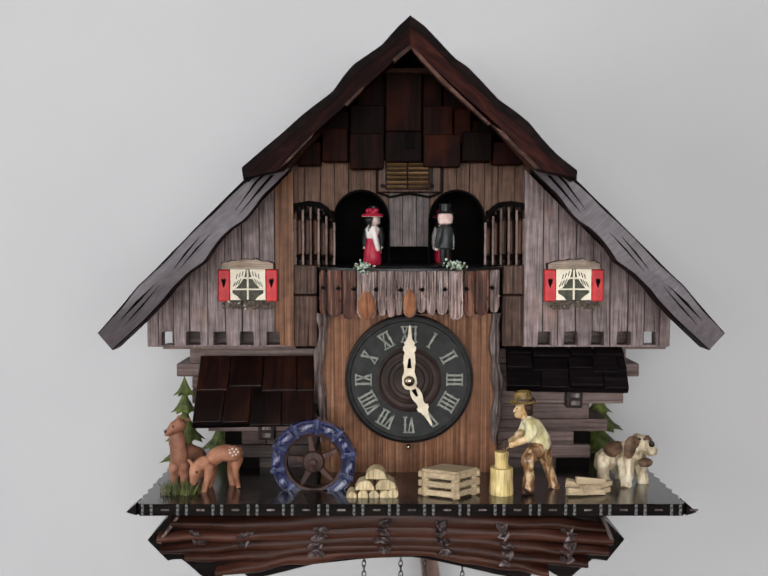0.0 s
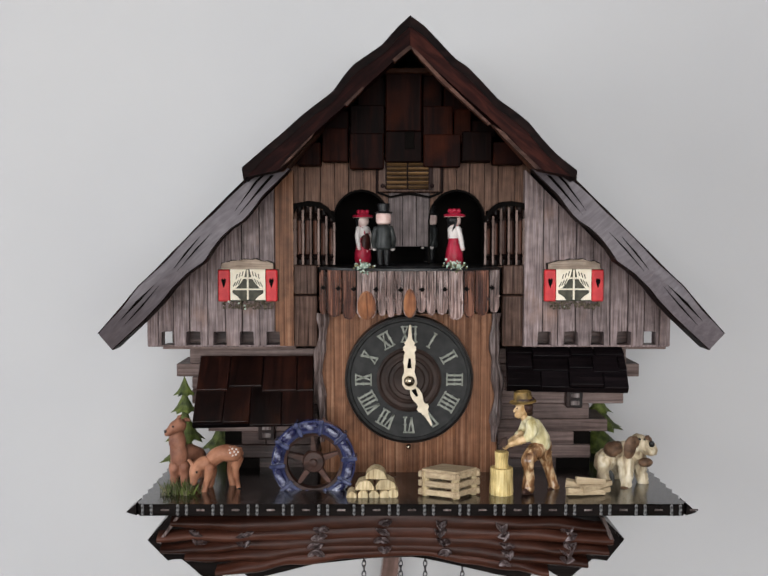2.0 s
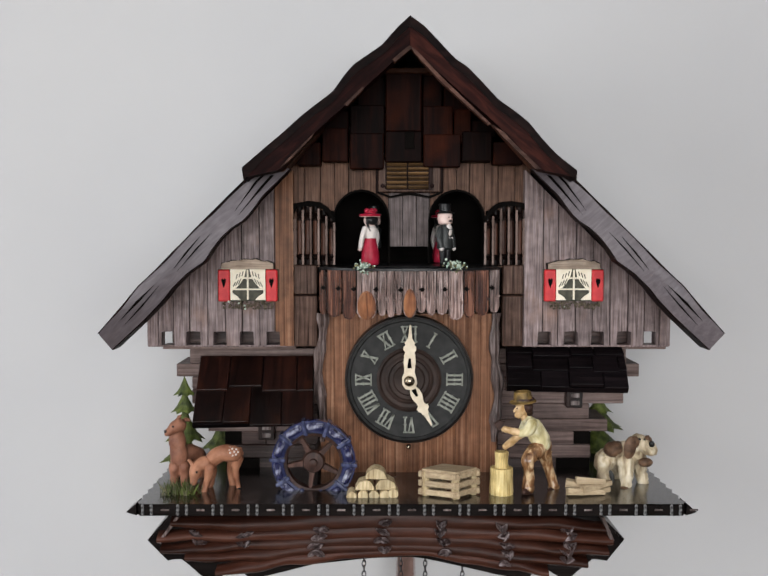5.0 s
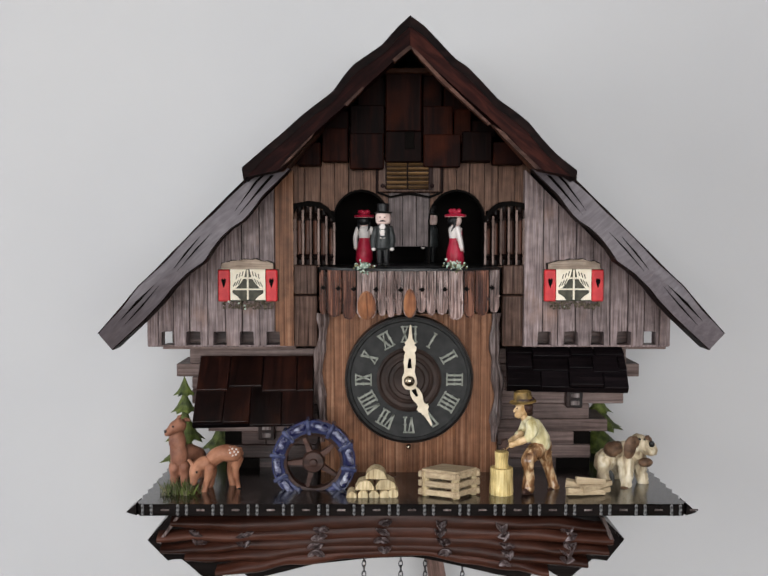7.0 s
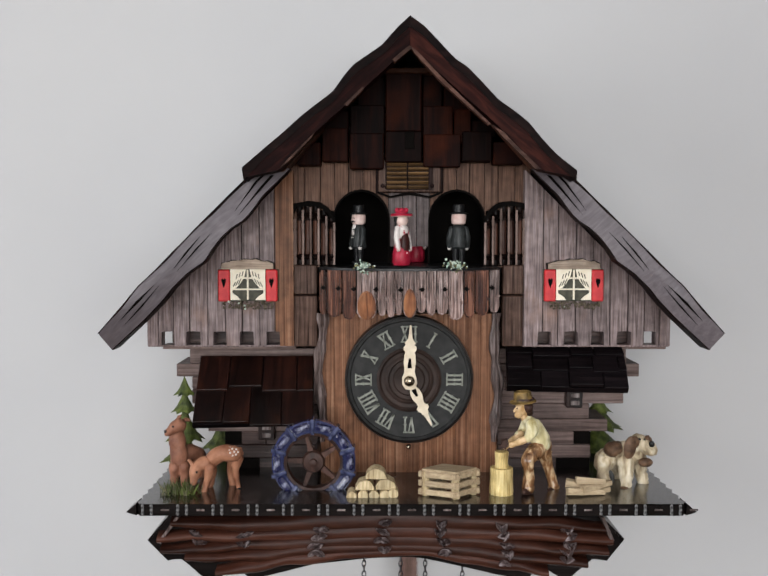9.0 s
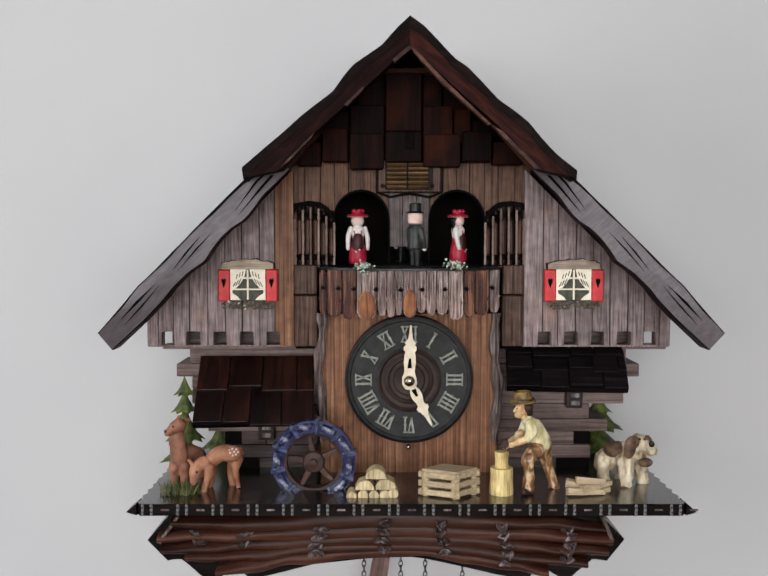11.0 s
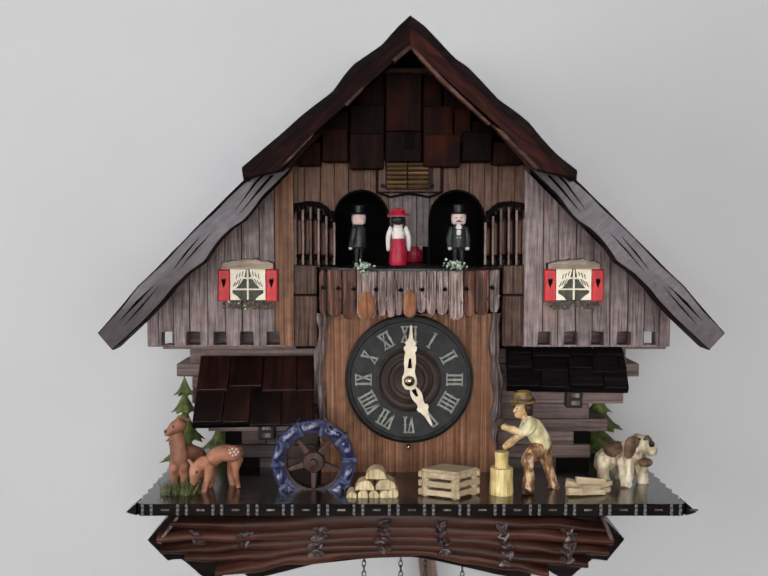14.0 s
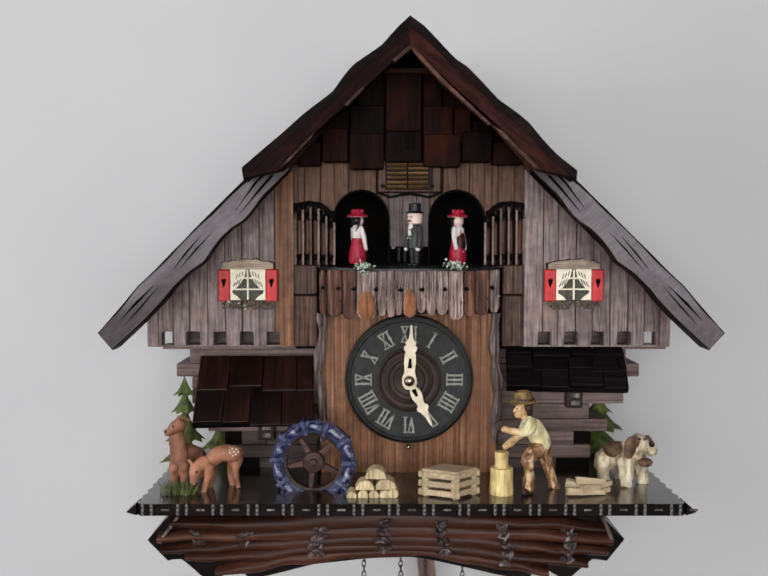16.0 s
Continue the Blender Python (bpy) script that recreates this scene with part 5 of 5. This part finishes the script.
    rings.append([bm.verts.new(WC + Vector((q * kw * math.sin(a), h, q * kw * math.cos(a)))) for q, h in ((63, -0.0046), (63, 0.003), (57, 0.003), (57, -0.004))])
for i in range(48):
    p, q = rings[i], rings[(i + 1) % 48]
    for j in range(4):
        bm.faces.new((p[j], p[(j + 1) % 4], q[(j + 1) % 4], q[j]))
part("felloe", bm, HUB, wheel, "brown inner ring", at=WC, smooth=True)
bm = bmesh.new()
spun(bm, WC, [(20 * kw, 0.003), (24 * kw, 0.002), (24 * kw, -0.002), (21 * kw, -0.004), (9 * kw, -0.0045), (8 * kw, -0.007), (0.001, -0.0075)], "y", sides=24)
part("hub", bm, HUB, wheel, "brown round hub", at=WC, smooth=True)
for i in range(5):
    bm = prism([(-7 * kw, 14 * kw), (-3.5 * kw, 61 * kw), (3.5 * kw, 61 * kw), (7 * kw, 14 * kw)], -0.002, 0.002, 0.0004)
    t = pose(0, 0, 0, 0, i * 72, 0)
    for v in bm.verts:
        v.co = WC + t @ v.co
    part("spoke", bm, HUB, wheel)
bm = bmesh.new()
rod(bm, WC, WC + Vector((0, 0.06, 0)), 0.002)
part("axle", bm, STEEL, wheel, at=WC)

# stacked firewood with round ends
def round_log(across, down, r, half=False, length=0.012, m=SPLIT, name="firewood_log", y=-0.062):
    k = 0.0003052
    c = Vector(((across - 784) * k, y, 1.5394 - (down - 1000) * k))
    bm = bmesh.new()
    pts = []
    rnd = random.Random(int(across * 7 + down))
    for i in range(18):
        a = 2 * math.pi * i / 18
        if half and math.sin(a) < -0.1:
            continue
        pts.append((c.x + r * k * rnd.uniform(0.93, 1.05) * math.cos(a), c.z + r * k * rnd.uniform(0.93, 1.05) * math.sin(a)))
    prism(pts, c.y, c.y + length, 0.0005, bm)
    return solid(name, bm, m, "pale sawn firewood log with a round cut end", "log", "stacked firewood")


for q in ((718, 1015, 10.5), (741, 1013, 11), (763, 1013, 10.5), (785, 1012, 10.5), (803, 1009, 10.5)):
    round_log(*q)
for q in ((745, 1003, 20), (788, 1002, 22), (768, 980, 22)):
    round_log(*q, half=True, y=-0.060)

# slatted crate standing corner-on
crate = thing("crate", (0.0403, -0.058, 1.5327), "pale slatted wooden crate", "crate")
cz = BT
kc = 0.0003
hgt = 54 * kc
dirs = (Vector((-0.0205, 0.009, 0)), Vector((0.0135, 0.012, 0)))
corner = Vector((0.0446, -0.066, BT))
corners = [corner, corner + dirs[0], corner + dirs[0] + dirs[1], corner + dirs[1]]
for i in range(4):
    a, b = corners[i], corners[(i + 1) % 4]
    d = (b - a)
    ang = math.degrees(math.atan2(d.y, d.x))
    for j in range(3):
        z = BT + hgt * (0.17 + 0.34 * j)
        c = (a + b) / 2
        ln = d.length + 0.005
        bm = box(-ln / 2, ln / 2, -0.0012, 0.0012, -0.0018, 0.0018, 0.0004)
        t = Matrix.Translation((c.x, c.y, z + (0.0006 if i % 2 else 0))) @ pose(0, 0, 0, 0, 0, ang)
        bmesh.ops.transform(bm, matrix=t, verts=bm.verts)
        part("slat", bm, SPLIT_X, crate)
    bm = box(-0.002, 0.002, -0.002, 0.002, 0, hgt * 0.97, 0.0005)
    cc = a.lerp((corners[0] + corners[2]) / 2, 0.12)
    bmesh.ops.transform(bm, matrix=Matrix.Translation((cc.x, cc.y, BT)) @ pose(0, 0, 0, 0, 0, 20), verts=bm.verts)
    part("post", bm, SPLIT, crate)
bm = bmesh.new()
vs = [bm.verts.new(Vector((p.x, p.y, BT + hgt * 0.96)).lerp(Vector(((corners[0] + corners[2]) / 2).to_tuple()[:2] + (BT + hgt * 0.96,)), -0.02)) for p in corners]
ws = [bm.verts.new(v.co + Vector((0, 0, 0.0018))) for v in vs]
bm.faces.new(vs[::-1])
bm.faces.new(ws)
for i in range(4):
    bm.faces.new((vs[i], vs[(i + 1) % 4], ws[(i + 1) % 4], ws[i]))
part("lid", bm, SPLIT_X, crate)

# chopping block with a billet on it
bx_, by_, bz_ = (0.0744, -0.058, 1.5346)
kk = 0.0003
bm = bmesh.new()
hb = 56 * kk
spun(bm, (bx_, -0.052, BT), [(25 * kk, 0), (26 * kk, hb * 0.1), (24 * kk, hb * 0.6), (24.5 * kk, hb * 0.97), (23.5 * kk, hb)], sides=14)
solid("chopping_block", bm, YELLOW, "pale yellow round chopping block", "chopping block", smooth=True)
bm = bmesh.new()
spun(bm, (bx_, -0.052, BT + hb), [(14.5 * kk, 0), (14 * kk, 15 * kk), (15 * kk, 33 * kk), (14.2 * kk, 34 * kk)], sides=9)
solid("billet", bm, YELLOW, "pale yellow billet upright on the chopping block", "log", smooth=False)

# woodcutter figurine: one carved piece, and the arm that swings
bm = bmesh.new()
limb(bm, [(0.0917, -0.047, 1.5795), (0.0948, -0.047, 1.5758), (0.0983, -0.047, 1.5704), (0.1006, -0.047, 1.5653)], [0.004, 0.0062, 0.0065, 0.0056], 0)
limb(bm, [(0.0907, -0.047, 1.5795), (0.0892, -0.047, 1.5827)], [0.0025, 0.0025], 1)
limb(bm, [(0.0894, -0.047, 1.5884), (0.0868, -0.048, 1.5867), (0.0851, -0.049, 1.5843)], [0.0046, 0.0043, 0.0025], 1)
limb(bm, [(0.0834, -0.05, 1.5877), (0.0824, -0.0505, 1.5865)], [0.0011, 0.0008], 1)
limb(bm, [(0.091, -0.049, 1.5887), (0.0926, -0.047, 1.5852)], [0.0037, 0.0025], 4)
c = Vector((0.0885, -0.047, 1.5915))
hat = len(bm.verts)
spun(bm, c, [(0.0075, -0.0002), (0.0088, 0.0004), (0.0085, 0.0009), (0.0064, 0.0014), (0.0061, 0.0026), (0.0058, 0.0058), (0.005, 0.0073), (0.0026, 0.0068), (0.001, 0.0064)], mat=2, sides=24)
bm.verts.ensure_lookup_table()
tilt = Matrix.Translation(c) @ pose(0, 0, 0, 0, -5, 0) @ Matrix.Translation(-c)
for v in bm.verts[hat:]:
    v.co = tilt @ v.co
limb(bm, [(0.0999, -0.047, 1.5644), (0.0956, -0.051000000000000004, 1.5609), (0.0907, -0.055, 1.5559), (0.0917, -0.053, 1.5489), (0.0916, -0.052, 1.5417), (0.0913, -0.052, 1.5379)], [0.0052, 0.0052, 0.0043, 0.0032, 0.0037, 0.004], 3)
limb(bm, [(0.1023, -0.044, 1.5637), (0.104, -0.042, 1.5562), (0.106, -0.04, 1.5487), (0.1088, -0.039, 1.54), (0.1102, -0.039, 1.5352)], [0.0053, 0.0044, 0.0034, 0.0034, 0.0041], 3)
limb(bm, [(0.0926, -0.052, 1.5363), (0.0882, -0.056, 1.5362)], [0.0024, 0.0018], 4)
limb(bm, [(0.1108, -0.039, 1.5336), (0.1058, -0.044, 1.5331)], [0.0025, 0.0019], 4)
limb(bm, [(0.092, -0.041, 1.5758), (0.0886, -0.043, 1.5711), (0.0855, -0.047, 1.5704)], [0.0041, 0.0031, 0.0025], 0)
limb(bm, [(0.0868, -0.047, 1.571), (0.0815, -0.049, 1.5671), (0.0763, -0.051000000000000004, 1.5641)], [0.0025, 0.0022, 0.002], 1)
carve(bm, 0.0007, 0.0055)
ball(bm, (0.0838, -0.0535, 1.589), 0.0005, mat=4, u=6, v=4)
spun(bm, c + Vector((0.0003, 0, 0.0022)), [(0.0064, -0.0004), (0.0063, 0.001)], mat=4, sides=18)
man = solid("woodcutter_figurine", bm, [SHIRT, SKIN, OLIVE, TROUSER, HUB], "carved woodcutter figurine in cream shirt and olive hat", "figurine", smooth=True)
SH = Vector((0.0921, -0.06, 1.5804))
bm = bmesh.new()
limb(bm, [(0.0921, -0.06, 1.5804), (0.0917, -0.063, 1.5767), (0.0891, -0.064, 1.5726)], [0.0039, 0.0039, 0.003], 0)
limb(bm, [(0.0894, -0.064, 1.5726), (0.0837, -0.064, 1.5702), (0.0788, -0.064, 1.5683)], [0.0025, 0.0022, 0.0022], 1)
carve(bm, 0.0005, 0.0055)
rod(bm, (0.0801, -0.064, 1.5659), (0.0746, -0.064, 1.5708), 0.0009, 0.0009, 2)
prism([(0.0718, 1.5674), (0.073, 1.5711), (0.0763, 1.5724), (0.0772, 1.5686), (0.0751, 1.5656)], -0.0655, -0.0625, 0.0004, bm, 3)
arm = part("arm", bm, [SHIRT, SKIN, HUB, HUB], man, "carved arm holding a small axe", at=SH, smooth=True)

# split firewood in front of the dog
rnd = random.Random(21)
for i, (x0, z0, x1, z1) in enumerate(((1158, 1004, 1236, 1010), (1182, 1013, 1250, 1004), (1160, 992, 1225, 1000), (1188, 998, 1252, 992), (1178, 984, 1238, 988))):
    k = 0.0003074
    a = Vector(((x0 - 784) * k, -0.058 + 0.004 * (i % 3), 1.5383 - (z0 - 1000) * k))
    b = Vector(((x1 - 784) * k, -0.054 + 0.004 * (i % 2), 1.5383 - (z1 - 1000) * k))
    d = b - a
    bm = prism([(0, -0.0022), (d.length, -0.0012), (d.length, 0.0018), (0, 0.0024)], -0.0026, 0.0022, 0.0004)
    bmesh.ops.transform(bm, matrix=Matrix.Translation(a) @ d.to_track_quat("X", "Z").to_matrix().to_4x4() @ pose(0, 0, 0, rnd.uniform(-25, 25)), verts=bm.verts)
    solid("split_log", bm, SPLIT_X, "pale split firewood lying on the base", "log", "split firewood")

# dog
bm = bmesh.new()
limb(bm, [(0.1493, -0.022, 1.5497), (0.1557, -0.026, 1.5539), (0.1627, -0.03, 1.5549)], [0.0077, 0.008, 0.0079], 0)
ball(bm, (0.1523, -0.028, 1.5567), 0.0076, 0.007, 0.0057, mat=1)
limb(bm, [(0.1451, -0.026, 1.5474), (0.1441, -0.028, 1.5413), (0.1468, -0.028, 1.5325)], [0.0058, 0.0041, 0.0032], 0)
limb(bm, [(0.1546, -0.018, 1.5454), (0.1575, -0.016, 1.5365), (0.1576, -0.016, 1.5305)], [0.0042, 0.0029, 0.0026], 0)
limb(bm, [(0.1572, -0.034, 1.551), (0.1575, -0.036, 1.5418), (0.1577, -0.036, 1.5328)], [0.0063, 0.0044, 0.0035], 0)
limb(bm, [(0.1684, -0.026, 1.549), (0.1705, -0.026, 1.5392), (0.1714, -0.028, 1.5318)], [0.0054, 0.0038, 0.0032], 0)
ball(bm, (0.1562, -0.039, 1.533), 0.0034, 0.0038, 0.0019, mat=1)
ball(bm, (0.1706, -0.031, 1.532), 0.0035, 0.0038, 0.0019, mat=1)
limb(bm, [(0.1641, -0.032, 1.5564), (0.1655, -0.036, 1.5618)], [0.0076, 0.0069], 0)
limb(bm, [(0.1662, -0.038, 1.5629), (0.1714, -0.042, 1.5604)], [0.006, 0.0047], 0)
ball(bm, (0.1607, -0.044, 1.5656), 0.0031, 0.0031, 0.004, mat=1)
ball(bm, (0.17, -0.04, 1.5666), 0.0025, 0.0031, 0.0028, mat=1)
carve(bm, 0.0011, 0.0045)
ball(bm, (0.1712, -0.0455, 1.5645), 0.0019, 0.0015, 0.0021, mat=2)
ball(bm, (0.156, -0.05, 1.5632), 0.004, 0.0018, 0.0074, mat=1, turn=pose(0, 0, 0, 0, 8, 0))
ball(bm, (0.169, -0.04, 1.5512), 0.0047, 0.0031, 0.0031, mat=1)
ball(bm, (0.163, -0.047, 1.5679), 0.0008, mat=2, u=6, v=4)
ball(bm, (0.1661, -0.047, 1.5679), 0.0007, mat=2, u=6, v=4)
limb(bm, [(0.1432, -0.02, 1.5508), (0.1418, -0.018, 1.5437)], [0.0023, 0.0013], 0)
solid("dog_figurine", bm, [DOGWHITE, DOGBROWN, BLACK], "carved cream and brown dog on the base", "figurine", smooth=True)

# green tufts on the balcony rail
rnd = random.Random(17)
for cx, cy in ((743, 546), (929, 542)):
    bm = bmesh.new()
    k = 0.0003097
    c = Vector(((cx - 784) * k, -0.042, 1.6777 - (cy - 545) * k))
    for j in range(90):
        p = c + Vector((rnd.gauss(0, 10) * k, rnd.gauss(0, 0.0015), rnd.gauss(-1, 5.5) * k))
        ball(bm, p, rnd.uniform(1.2, 3) * k, mat=0 if rnd.random() < 0.7 else 1, u=5, v=4)
    solid("flower_tuft", bm, [TUFT, MOSS], "pale green flower tuft on the balcony rail", "flowers", "balcony flowers")

# chains and pendulum below
kp = 0.0003617
for x in (743, 818, 868, 944):
    ch = thing("chain", ((x - 784) * kp, 0.04, 1.4666), "dark steel weight chain under the clock", "chain", "weight chains")
    for j in range(8):
        z = 1.4674 - j * 11 * kp
        bm = bmesh.new()
        n, m2 = 12, 6
        rg = []
        for i in range(n):
            a = 2 * math.pi * i / n
            cc = Vector((4.2 * kp * math.cos(a), 0, 7.2 * kp * math.sin(a)))
            rad = Vector((math.cos(a), 0, math.sin(a)))
            rg.append([bm.verts.new(cc + (rad * math.cos(b) + Vector((0, 1, 0)) * math.sin(b)) * 1.2 * kp) for b in [2 * math.pi * q / m2 for q in range(m2)]])
        for i in range(n):
            for q in range(m2):
                bm.faces.new((rg[i][q], rg[(i + 1) % n][q], rg[(i + 1) % n][(q + 1) % m2], rg[i][(q + 1) % m2]))
        bmesh.ops.transform(bm, matrix=Matrix.Translation(((x - 784) * kp, 0.04, z)) @ pose(0, 0, 0, 0, 0, 25 if j % 2 else 100), verts=bm.verts)
        part("link", bm, STEEL, ch, smooth=True)
PIV = Vector((0.0184, 0.075, 1.5772))
bm = bmesh.new()
kq = 0.0004
prism([(-9 * kq, 0), (9 * kq, 0), (17 * kq, -360 * kq), (20 * kq, -480 * kq), (-20 * kq, -480 * kq), (-17 * kq, -360 * kq)], -0.003, 0.003, 0.0008, bm)
for v in bm.verts:
    v.co += PIV
pendulum = solid("pendulum", bm, ROD, "brown wooden pendulum rod swinging under the clock", "pendulum", at=PIV)

# ---- dancers on their turntable ----
CC = Vector((0.0162, -0.005, 1.6779))
RAD = 0.0342
carousel = thing("dance_turntable", CC, "turning wooden disc with four carved dancers", "turntable")
bm = bmesh.new()
spun(bm, CC, [(0.038, -0.0012), (0.0385, -0.0006), (0.038, 0), (0.001, 0)], sides=48)
part("disc", bm, BLACK, carousel, "black turntable disc", at=CC, smooth=True)


def dancer(lady, angle):
    bm = bmesh.new()
    kf = 0.0003
    o = CC + pose(0, 0, 0, 0, 0, angle) @ Vector((0, -RAD, 0))
    H = 118 * kf
    if lady:
        spun(bm, o, [(4 * kf, 0), (14.5 * kf, 2 * kf), (17 * kf, 9 * kf), (16 * kf, 26 * kf), (11.5 * kf, 46 * kf), (11 * kf, 53 * kf), (9 * kf, 55 * kf)], mat=0, sides=16)
        spun(bm, o, [(10 * kf, 50 * kf), (12 * kf, 60 * kf), (13 * kf, 72 * kf), (8 * kf, 78 * kf), (5.5 * kf, 82 * kf)], mat=1, sides=14)
        for s in (-1, 1):
            limb(bm, [o + Vector((s * 13 * kf, 0, 73 * kf)), o + Vector((s * 18 * kf, -2 * kf, 56 * kf)), o + Vector((s * 18.5 * kf, -6 * kf, 36 * kf))], [4.6 * kf, 4.4 * kf, 3.8 * kf], 1)
            ball(bm, o + Vector((s * 18.5 * kf, -7 * kf, 32 * kf)), 3.6 * kf, mat=2, u=8, v=6)
        ball(bm, o + Vector((0, 0, 88 * kf)), 12.5 * kf, 12 * kf, 13 * kf, mat=2)
        ball(bm, o + Vector((0, 4.5 * kf, 89 * kf)), 12.8 * kf, 9.5 * kf, 11 * kf, mat=3)
        spun(bm, o + Vector((0, 0, 96 * kf)), [(19.5 * kf, 0), (20.5 * kf, 2 * kf), (19 * kf, 4.5 * kf), (11 * kf, 6 * kf), (9.5 * kf, 11 * kf), (4 * kf, 13 * kf)], mat=0, sides=16)
        spun(bm, o + Vector((0, 0, 95 * kf)), [(18 * kf, 0), (20 * kf, 0.6 * kf), (19 * kf, 1.6 * kf)], mat=2, sides=16)
        for a in range(5):
            ball(bm, o + Vector((8 * kf * math.cos(a * 1.256), 8 * kf * math.sin(a * 1.256), 107 * kf)), 5 * kf, mat=0, u=8, v=6)
        ball(bm, o + Vector((0, -6.5 * kf, 40 * kf)), 11.5 * kf, 9.5 * kf, 29 * kf, mat=4)
        for s in (-1, 1):
            limb(bm, [o + Vector((s * 6 * kf, -10.5 * kf, 62 * kf)), o + Vector((s * 7 * kf, -8 * kf, 72 * kf)), o + Vector((s * 7.5 * kf, 0, 77.5 * kf))], [1.5 * kf, 1.5 * kf, 1.5 * kf], 0, 8)
            limb(bm, [o + Vector((s * 9.5 * kf, 2 * kf, 92 * kf)), o + Vector((s * 11 * kf, 5 * kf, 80 * kf)), o + Vector((s * 8 * kf, 9 * kf, 68 * kf))], [3 * kf, 2.4 * kf, 1.4 * kf], 3, 8)
        for a, h in ((-4, 26), (3, 30), (0, 21), (5, 22)):
            ball(bm, o + Vector((a * kf, -14.6 * kf, h * kf)), 1.8 * kf, mat=1 if h > 25 else 0, u=8, v=6)
        ms = [DRESS, WHITE, PINK, BLACK, APRON]
    else:
        for s in (-1, 1):
            limb(bm, [o + Vector((s * 6 * kf, 0, 4 * kf)), o + Vector((s * 6 * kf, 0, 36 * kf))], [5 * kf, 7 * kf], 1)
            ball(bm, o + Vector((s * 6 * kf, -3 * kf, 3 * kf)), 6 * kf, 9 * kf, 4 * kf, mat=1)
            limb(bm, [o + Vector((s * 13 * kf, 0, 68 * kf)), o + Vector((s * 17 * kf, -2 * kf, 50 * kf)), o + Vector((s * 16.5 * kf, -6 * kf, 36 * kf))], [6 * kf, 6 * kf, 5 * kf], 0)
            ball(bm, o + Vector((s * 16.5 * kf, -7 * kf, 32 * kf)), 4.2 * kf, mat=2, u=8, v=6)
        spun(bm, o, [(12 * kf, 30 * kf), (15.5 * kf, 34 * kf), (13 * kf, 52 * kf), (14.5 * kf, 68 * kf), (9 * kf, 77 * kf), (5 * kf, 80 * kf)], mat=0, sides=16)
        ball(bm, o + Vector((0, -9.5 * kf, 65 * kf)), 7 * kf, 5 * kf, 14 * kf, mat=2)
        spun(bm, o + Vector((0, 0, 76 * kf)), [(8 * kf, 0), (12.5 * kf, 3 * kf), (13.8 * kf, 9 * kf), (13.8 * kf, 18 * kf), (12 * kf, 22 * kf)], mat=3, sides=18)
        for s in (-1, 1):
            ball(bm, o + Vector((s * 4.5 * kf, -13 * kf, 90 * kf)), 1.4 * kf, mat=1, u=8, v=6)
            ball(bm, o + Vector((s * 3 * kf, -14.4 * kf, 52 * kf)), 1.3 * kf, mat=2, u=8, v=6)
        ball(bm, o + Vector((0, -13.5 * kf, 87 * kf)), 2.2 * kf, mat=3, u=8, v=6)
        limb(bm, [o + Vector((-5 * kf, -13 * kf, 82.5 * kf)), o + Vector((0, -14.2 * kf, 83.5 * kf)), o + Vector((5 * kf, -13 * kf, 82.5 * kf))], [1 * kf, 1.6 * kf, 1 * kf], 1, 8)
        spun(bm, o + Vector((0, 0, 97 * kf)), [(16 * kf, 0), (16.5 * kf, 2 * kf), (10.5 * kf, 4 * kf), (11 * kf, 17 * kf), (9.5 * kf, 18.5 * kf)], mat=1, sides=16)
        ms = [CHARCOAL, BLACK, WHITE, PINK]
    for v in bm.verts:
        v.co = o + Vector(((v.co.x - o.x) * 1.18, (v.co.y - o.y) * 1.18, (v.co.z - o.z) * (1.11 if lady else 1.16)))
    return part("dancer_figurine", bm, ms, carousel, "carved lady dancer in red and white" if lady else "carved gentleman dancer in black", at=o, smooth=True)


dancers = [(dancer(False, 0), 0, 1.04), (dancer(True, 90), 90, 1.57), (dancer(False, 180), 180, 1.256), (dancer(True, -87), -87, 1.45)]


# ---- what moves ----
def motions():
    steps = [i / 10 for i in range(161)]
    turn = lambda t: -36.09 * (t - 1.2)
    walk(carousel, [(t, pose(*CC, 0, 0, turn(t))) for t in [i / 2 for i in range(33)]])
    for ob, angle, front in dancers:
        o = ob.location.copy()
        walk(ob, [(t, pose(*o, 0, 0, -565.1 * (t - front) - turn(t))) for t in steps])
    walk(wheel, [(t, pose(*WC, 0, -8 + 39.2 * t, 0)) for t in [i / 2 for i in range(33)]])
    swing = [(t, math.degrees(math.atan2(57, 360)) * math.cos(2 * math.pi * (t - 0.795) / 0.8875)) for t in steps]
    walk(pendulum, [(t, pose(*PIV, 0, -a, 0)) for t, a in swing])
    walk(minute_hand, [(0, pose(0, 0, 0, 0, 0.4, 0)), (16, pose(0, 0, 0, 0, 2.2, 0))])
    walk(hour_hand, [(0, pose(0, 0, 0, 0, 153.5, 0)), (16, pose(0, 0, 0, 0, 153.7, 0))])
    lift = ((-0.46, 0), (-0.4, 6), (-0.34, 20), (-0.25, 35), (-0.14, 41), (-0.05, 40), (0.04, 2), (0.08, 0))
    rows = [(0, 0)]
    for k in range(15):
        rows += [(0.86 + 1.0985 * k + d, a) for d, a in lift if 0 < 0.86 + 1.0985 * k + d < 15.98]
    rows.append((16, 35))
    rows.sort()
    o = arm.location.copy()
    walk(arm, [(t, pose(*o, 0, a, 0)) for t, a in rows])


motions()
